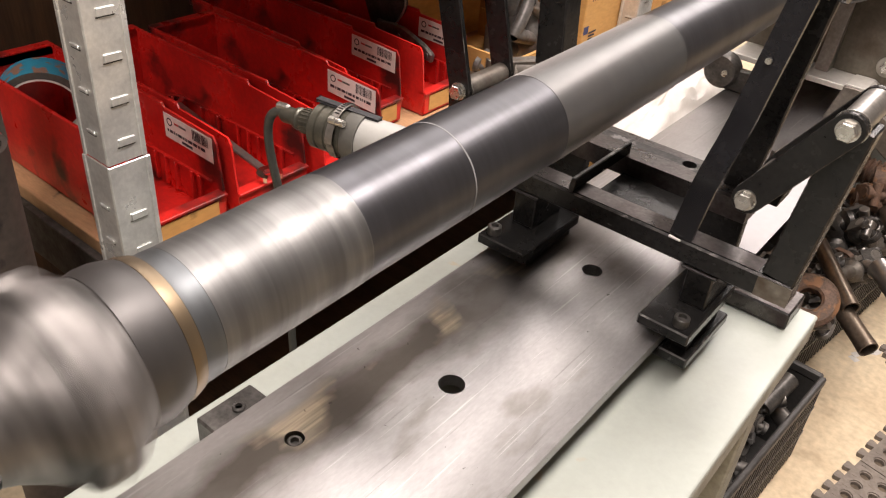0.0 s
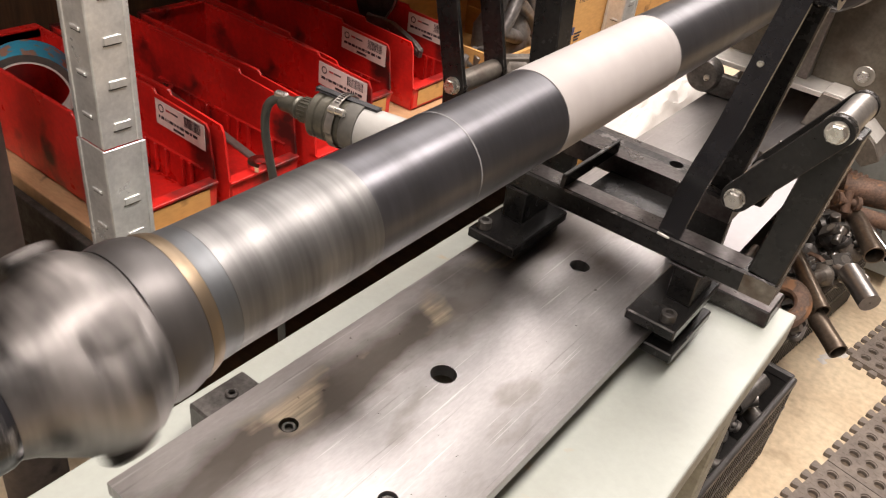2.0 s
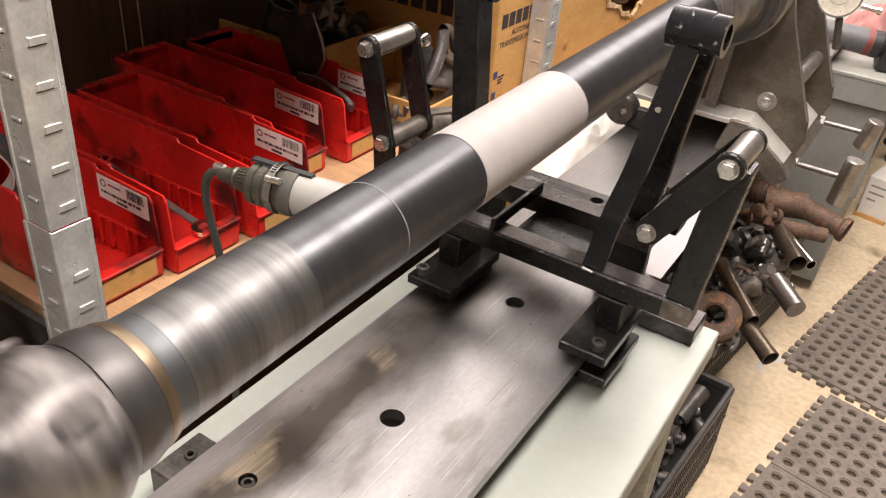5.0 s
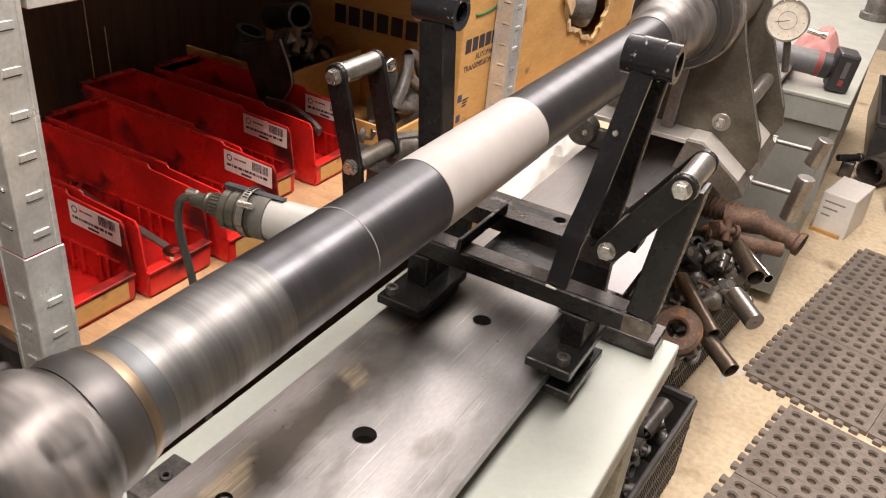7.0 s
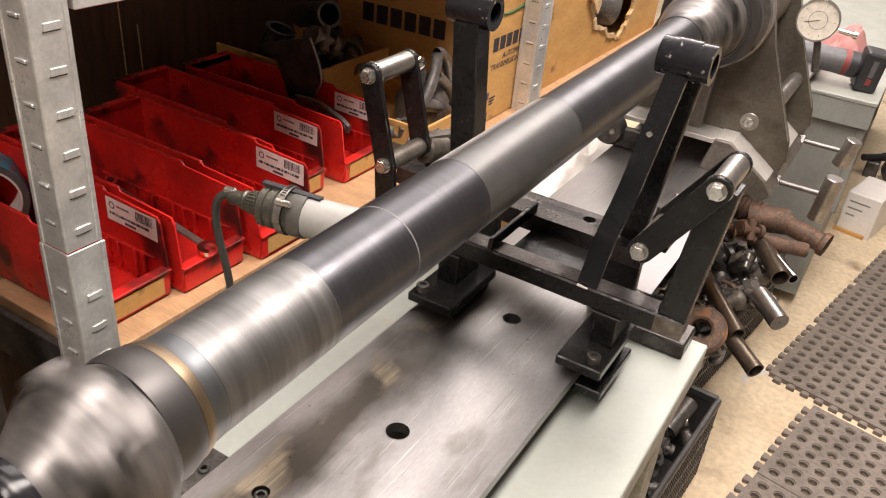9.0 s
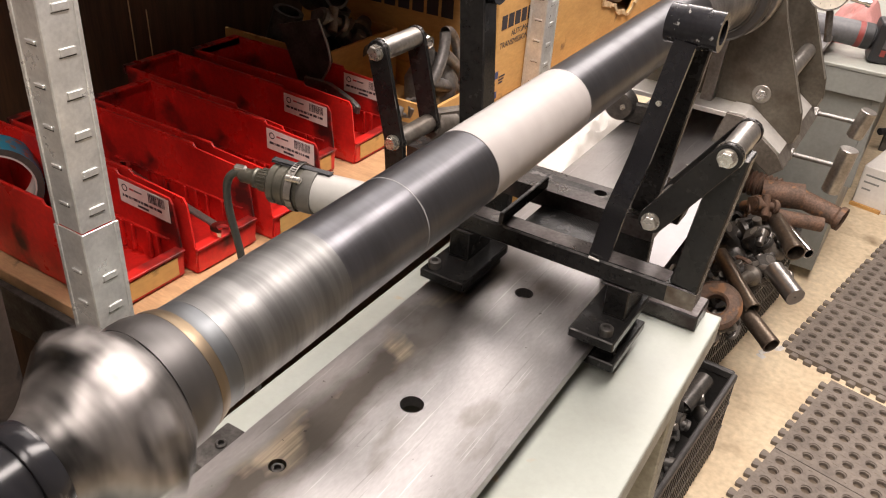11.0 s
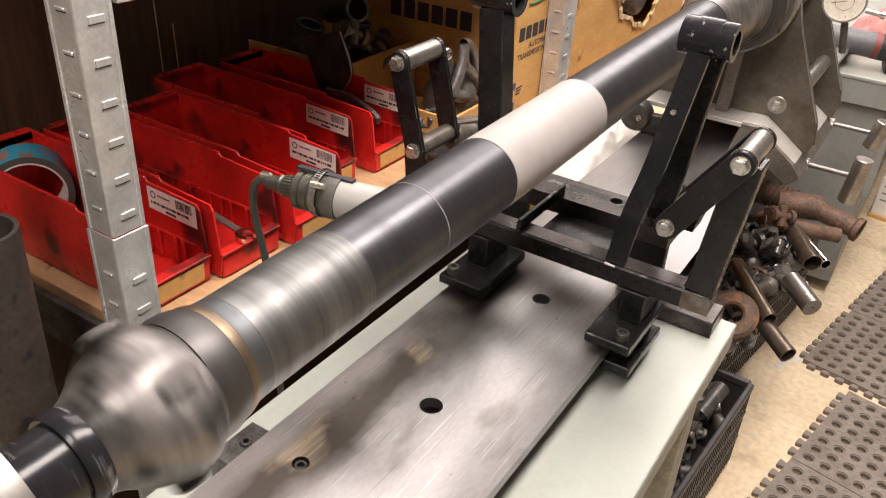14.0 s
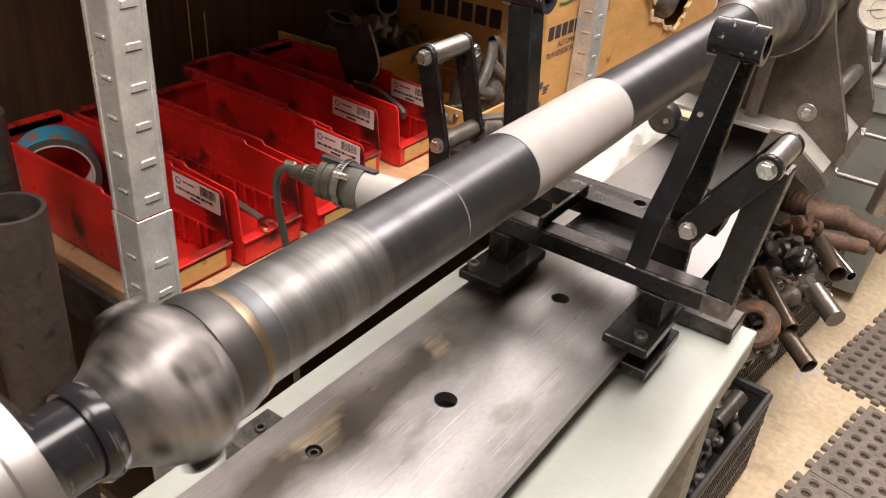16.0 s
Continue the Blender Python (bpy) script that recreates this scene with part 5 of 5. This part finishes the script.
tube_part((-0.56, 0.40, 0.86), (-0.535, 0.42, 0.955), 0.030, 0.006, M_DARKSTEEL, "dark hollow steering casting in the box", flare=1.1)
tube_part((-0.62, 0.33, 0.82), (-0.58, 0.345, 0.95), 0.028, 0.008, M_DARKSTEEL, "dark round casting in the box")
yoke(pose(-0.515, 0.355, 0.935, 60, 25, 70), 0.026, M_CAST, "grey forged knuckle in the box", cap=M_CAST)
yoke(pose(-0.505, 0.455, 0.90, 100, 40, 30), 0.030, M_HEAD, "grimy forged knuckle in the box", cap=M_CAST)
tube_part((-0.60, 0.43, 0.955), (-0.50, 0.385, 0.985), 0.024, 0.005, M_DARKSTEEL, "dark open steering tube lying on the castings")
yoke(pose(-0.58, 0.46, 0.87, 40, 40, 10), 0.036, M_DARKSTEEL, "dark forged knuckle in the box")
lever = thing("brake_lever", "dark pressed steel lever arm with bright edge in a red bin", "lever")
part("blade", prism([(-0.52, 0.958), (-0.432, 0.985), (-0.412, 0.945), (-0.405, 0.919), (-0.410, 0.904), (-0.427, 0.880), (-0.48, 0.868)], 0.250, 0.254, "XZ", 0.0008), M_DARKSTEEL, lever)
tube_curve("edge_wire", [(-0.432, 0.2495, 0.985), (-0.412, 0.2495, 0.945), (-0.405, 0.2495, 0.919), (-0.410, 0.2495, 0.904), (-0.427, 0.2495, 0.880)], 0.0018, M_STEEL, lever, "bright rolled edge")
part("arm", prism([(-0.46, 0.884), (-0.426, 0.881), (-0.404, 0.885), (-0.356, 0.868), (-0.340, 0.858), (-0.343, 0.842), (-0.40, 0.856), (-0.46, 0.852)], 0.240, 0.2488, "XZ", 0.003), M_CAST, lever, "grey cast arm")
part("foot", box(-0.46, -0.40, 0.241, 0.2486, 0.8029, 0.853, 0.002), M_DARKSTEEL, lever)
for x, z in ((-0.41, 0.869), (-0.352, 0.855)):
    part("rivet", rod((x, 0.2375, z), (x, 0.2398, z), 0.0035, seg=12), M_STEEL, lever)
tube_part((-0.40, 0.284, 0.8155), (-0.245, 0.290, 0.8155), 0.0155, 0.003, M_BRONZE, "thin bronzed tube lying beside the bins")

# ---- standing dark pipe beside the shelf ----
tube_part((-0.340, -0.455, FLOOR), (-0.322, -0.450, 0.952), 0.036, 0.005, M_OLDPIPE, "dark rusty pipe standing on end beside the shelf", name="standing_pipe")
tube_part((-0.395, -0.440, FLOOR), (-0.390, -0.432, 1.03), 0.030, 0.005, M_DARKSTEEL, "thin dark pipe standing on end beside the shelf", name="standing_pipe")

# ---- floor: mats, paper box, wheel ----
PX, PY, RIM = 0.0362, 0.0390, 0.0095
TILE = (8 * PX + 2 * RIM, 8 * PY + 2 * RIM)


def mat_sheet(h=0.013, r0=0.0128, r1=0.0102, seg=12):
    """One tile with eight by eight stepped holes and a plain border."""
    verts, faces = [], []
    for j in range(8):
        for i in range(8):
            cx, cy = RIM + (i + 0.5) * PX, RIM + (j + 0.5) * PY
            base = len(verts)
            for k in range(seg):
                a = 2 * math.pi * (k + 0.5) / seg
                c, q = math.cos(a), math.sin(a)
                e = min(PX / 2 / max(abs(c), 1e-6), PY / 2 / max(abs(q), 1e-6))
                verts += [(cx + e * c, cy + e * q, h), (cx + r0 * c, cy + r0 * q, h), (cx + 0.94 * r0 * c, cy + 0.94 * r0 * q, h - 0.0025), (cx + r1 * c, cy + r1 * q, h - 0.003), (cx + r1 * c, cy + r1 * q, 0.001)]
            for k in range(seg):
                a, b = base + 5 * k, base + 5 * ((k + 1) % seg)
                faces += [(a + m, b + m, b + m + 1, a + m + 1) for m in range(4)]
            for q, k0 in enumerate((1, 4, 7, 10)):
                a, b = base + 5 * k0, base + 5 * ((k0 + 1) % seg)
                c, d = (1 if q in (0, 3) else -1), (1 if q in (0, 1) else -1)
                verts.append((cx + c * PX / 2, cy + d * PY / 2, h))
                faces.append((a, len(verts) - 1, b))
    W, D = TILE
    g = 0.0012
    for x0, x1, y0, y1 in ((g, RIM, g, D - g), (W - RIM, W - g, g, D - g), (RIM, W - RIM, g, RIM), (RIM, W - RIM, D - RIM, D - g)):
        b0 = len(verts)
        verts += [(x0, y0, h), (x1, y0, h), (x1, y1, h), (x0, y1, h)]
        faces.append((b0, b0 + 1, b0 + 2, b0 + 3))
    b0 = len(verts)
    verts += [(x, y, z) for z in (0.0, h) for x, y in ((g, g), (W - g, g), (W - g, D - g), (g, D - g))]
    faces += [(b0 + a, b0 + (a + 1) % 4, b0 + 4 + (a + 1) % 4, b0 + 4 + a) for a in range(4)]
    me = bpy.data.meshes.new("sheet")
    me.from_pydata(verts, [], faces)
    me.materials.append(M_RUBBER)
    return me


SHEET = mat_sheet()


def rubber_tile(m, left, near):
    t = thing("rubber_mat", "grey brown perforated interlocking rubber mat tile" + (" with toothed edge" if left or near else ""), "floor mat", "floor mat tiles", m)
    new("sheet", SHEET).parent = t
    # dirt and the shade inside the holes share this dark sheet
    part("grime", box(0.004, TILE[0] - 0.004, 0.004, TILE[1] - 0.004, 0.0006, 0.0020), M_SHADED_GRIME, t, "brown dirt under the holes, darkened for the shade in them")
    edges = [(left, 8, PY, 90), (near, 8, PX, 0)]
    for wanted, n, pitch, turn in edges:
        if not wanted:
            continue
        first = None
        for k in range(n):
            at = RIM + (k + 0.5) * pitch
            if first is None:
                bm = prism([(-0.0075, 0.0012), (0.0075, 0.0012), (0.0110, -0.0115), (0.0085, -0.0150), (-0.0085, -0.0150), (-0.0110, -0.0115)], 0.0, 0.0105, "XY", 0.0006)
                first = o = part("tooth", bm, M_RUBBER, t)
            else:
                o = new("tooth", first.data)
                o.parent = t
            o.matrix_basis = pose(0, at, 0, 0, 0, -90) if turn else pose(at, 0, 0)


for ox, oy, down in ((0.3665, 1.1285, False), (0.4895, 1.0650, True)):
    for a in range(3):
        for b in range(3):
            spot = pose(ox, oy, FLOOR, 0, 0, -11.3) @ pose(a * TILE[0], (-(b + 1) if down else b) * TILE[1], 0)
            rubber_tile(spot, a == 0, b == 0 and not down)

pbox = thing("paper_box", "white printed paper carton standing on the floor", "cardboard box", m=pose(0.375, 2.16, FLOOR, 0, 0, -12))
part("carton", box(0, 0.115, 0, 0.20, 0, 0.15, 0.003), M_WHITEBOX, pbox)
for k in range(3):
    part("print", box(0.015, 0.085 - 0.02 * k, -0.0006, -0.0001, 0.115 - 0.025 * k, 0.121 - 0.025 * k), M_GREYCAB, pbox)
part("torn_base", box(-0.004, 0.10, -0.012, -0.001, 0.0, 0.012), M_CARD, pbox)
scrap = random.Random(4)
for k in range(6):
    s = tagged(part("paper_scrap", crumple(0.011, 0.008, 0.005, 6, scrap.uniform(0, 9), 0.006), M_PAPER, smooth=True), "small torn scrap of pale paper on the concrete", "paper scrap", "scraps on the floor")
    s.matrix_basis = pose(0.335 + scrap.uniform(-0.02, 0.03), 1.10 + scrap.uniform(-0.05, 0.06), FLOOR + 0.0005, 0, 0, scrap.uniform(0, 360))
# empty crate added in place of dark clutter and shadowed floor
crate(0.44, 0.70, 2.95, 3.75, FLOOR, 0.30, 4)
tube_part((0.50, 2.72, FLOOR + 0.06), (0.66, 3.05, FLOOR + 0.075), 0.058, 0.006, M_OLDPIPE, "wide dark pipe lying on the floor")
grip = thing("breaker_bar", "black handled bar with a rag lying by the cabinet", "tool")
part("bar", rod((0.372, 2.72, 0.185), (0.440, 2.80, 0.180), 0.014, seg=20, bevel=0.002), M_TOOLBLACK, grip, smooth=True)
part("collar", rod((0.440, 2.80, 0.180), (0.452, 2.814, 0.179), 0.018, seg=20, bevel=0.002), M_DARKSTEEL, grip, smooth=True)
part("stand", box(0.39, 0.44, 2.74, 2.80, FLOOR, 0.168, 0.004), M_DARKSTEEL, grip)
towel = tagged(part("paper_towel", crumple(0.055, 0.05, 0.07, 16, 5.5, 0.05), M_PAPER, smooth=True), "crumpled pale paper towel on the floor", "paper towel")
towel.matrix_basis = pose(0.505, 2.86, FLOOR + 0.0005, 0, 0, 30)
jar = thing("steel_canister", "round grey metal canister standing on the rear cabinet", "canister")
part("body", lathe([(0, 0), (0.050, 0), (0.052, 0.006), (0.052, 0.022), (0.041, 0.026), (0.041, 0.085), (0.036, 0.095), (0, 0.095)], 40, "Z", at=(0.325, 2.66, 0.7464)), M_CAST, jar, smooth=True)
part("lid", lathe([(0, 0), (0.026, 0), (0.026, 0.02), (0.022, 0.024), (0, 0.024)], 32, "Z", at=(0.325, 2.66, 0.8416)), M_STEEL, jar, smooth=True)
wheel = thing("spare_tyre", "small black rubber tyre standing on the floor", "tyre", m=pose(0.635, 2.46, FLOOR + 0.131, 0, 0, 20))
part("tread", lathe([(0.085, -0.022), (0.12, -0.026), (0.131, -0.014), (0.131, 0.014), (0.12, 0.026), (0.085, 0.022), (0.085, -0.022)], 48, "X"), M_CRATE, wheel, smooth=True)
part("hub", lathe([(0, -0.02), (0.0848, -0.018), (0.0848, 0.018), (0, 0.02)], 32, "X"), M_TOOLGREY, wheel, smooth=True)


def motions():
    times = [0.0, 0.1, 0.4, 0.5, 0.7, 1.0, 1.5, 2.5, 3.0, 3.5, 4.0, 5.2, 7.4, 7.5, 8.0, 8.5, 9.0, 11.3, 11.5, 11.8, 14.2, 14.5, 15.0, 16.0]
    facing = [175, 0, 0, 155, 0, 20, 0, 0, 95, 155, 0, 0, 0, 175, 178, 180, 175, 360, 305, 360, 360, 335, 360, 360]
    rows = []
    for k in range(int(16 * FPS) + 1):
        t = k / FPS
        rows.append((t, 48.0 * k - float(np.interp(t, times, facing))))
    spin = [(t, LEAN @ pose(0, 0, 0, 0, a, 0)) for t, a in rows]
    walk(shaft, spin)
    walk(near_chuck, spin)


motions()
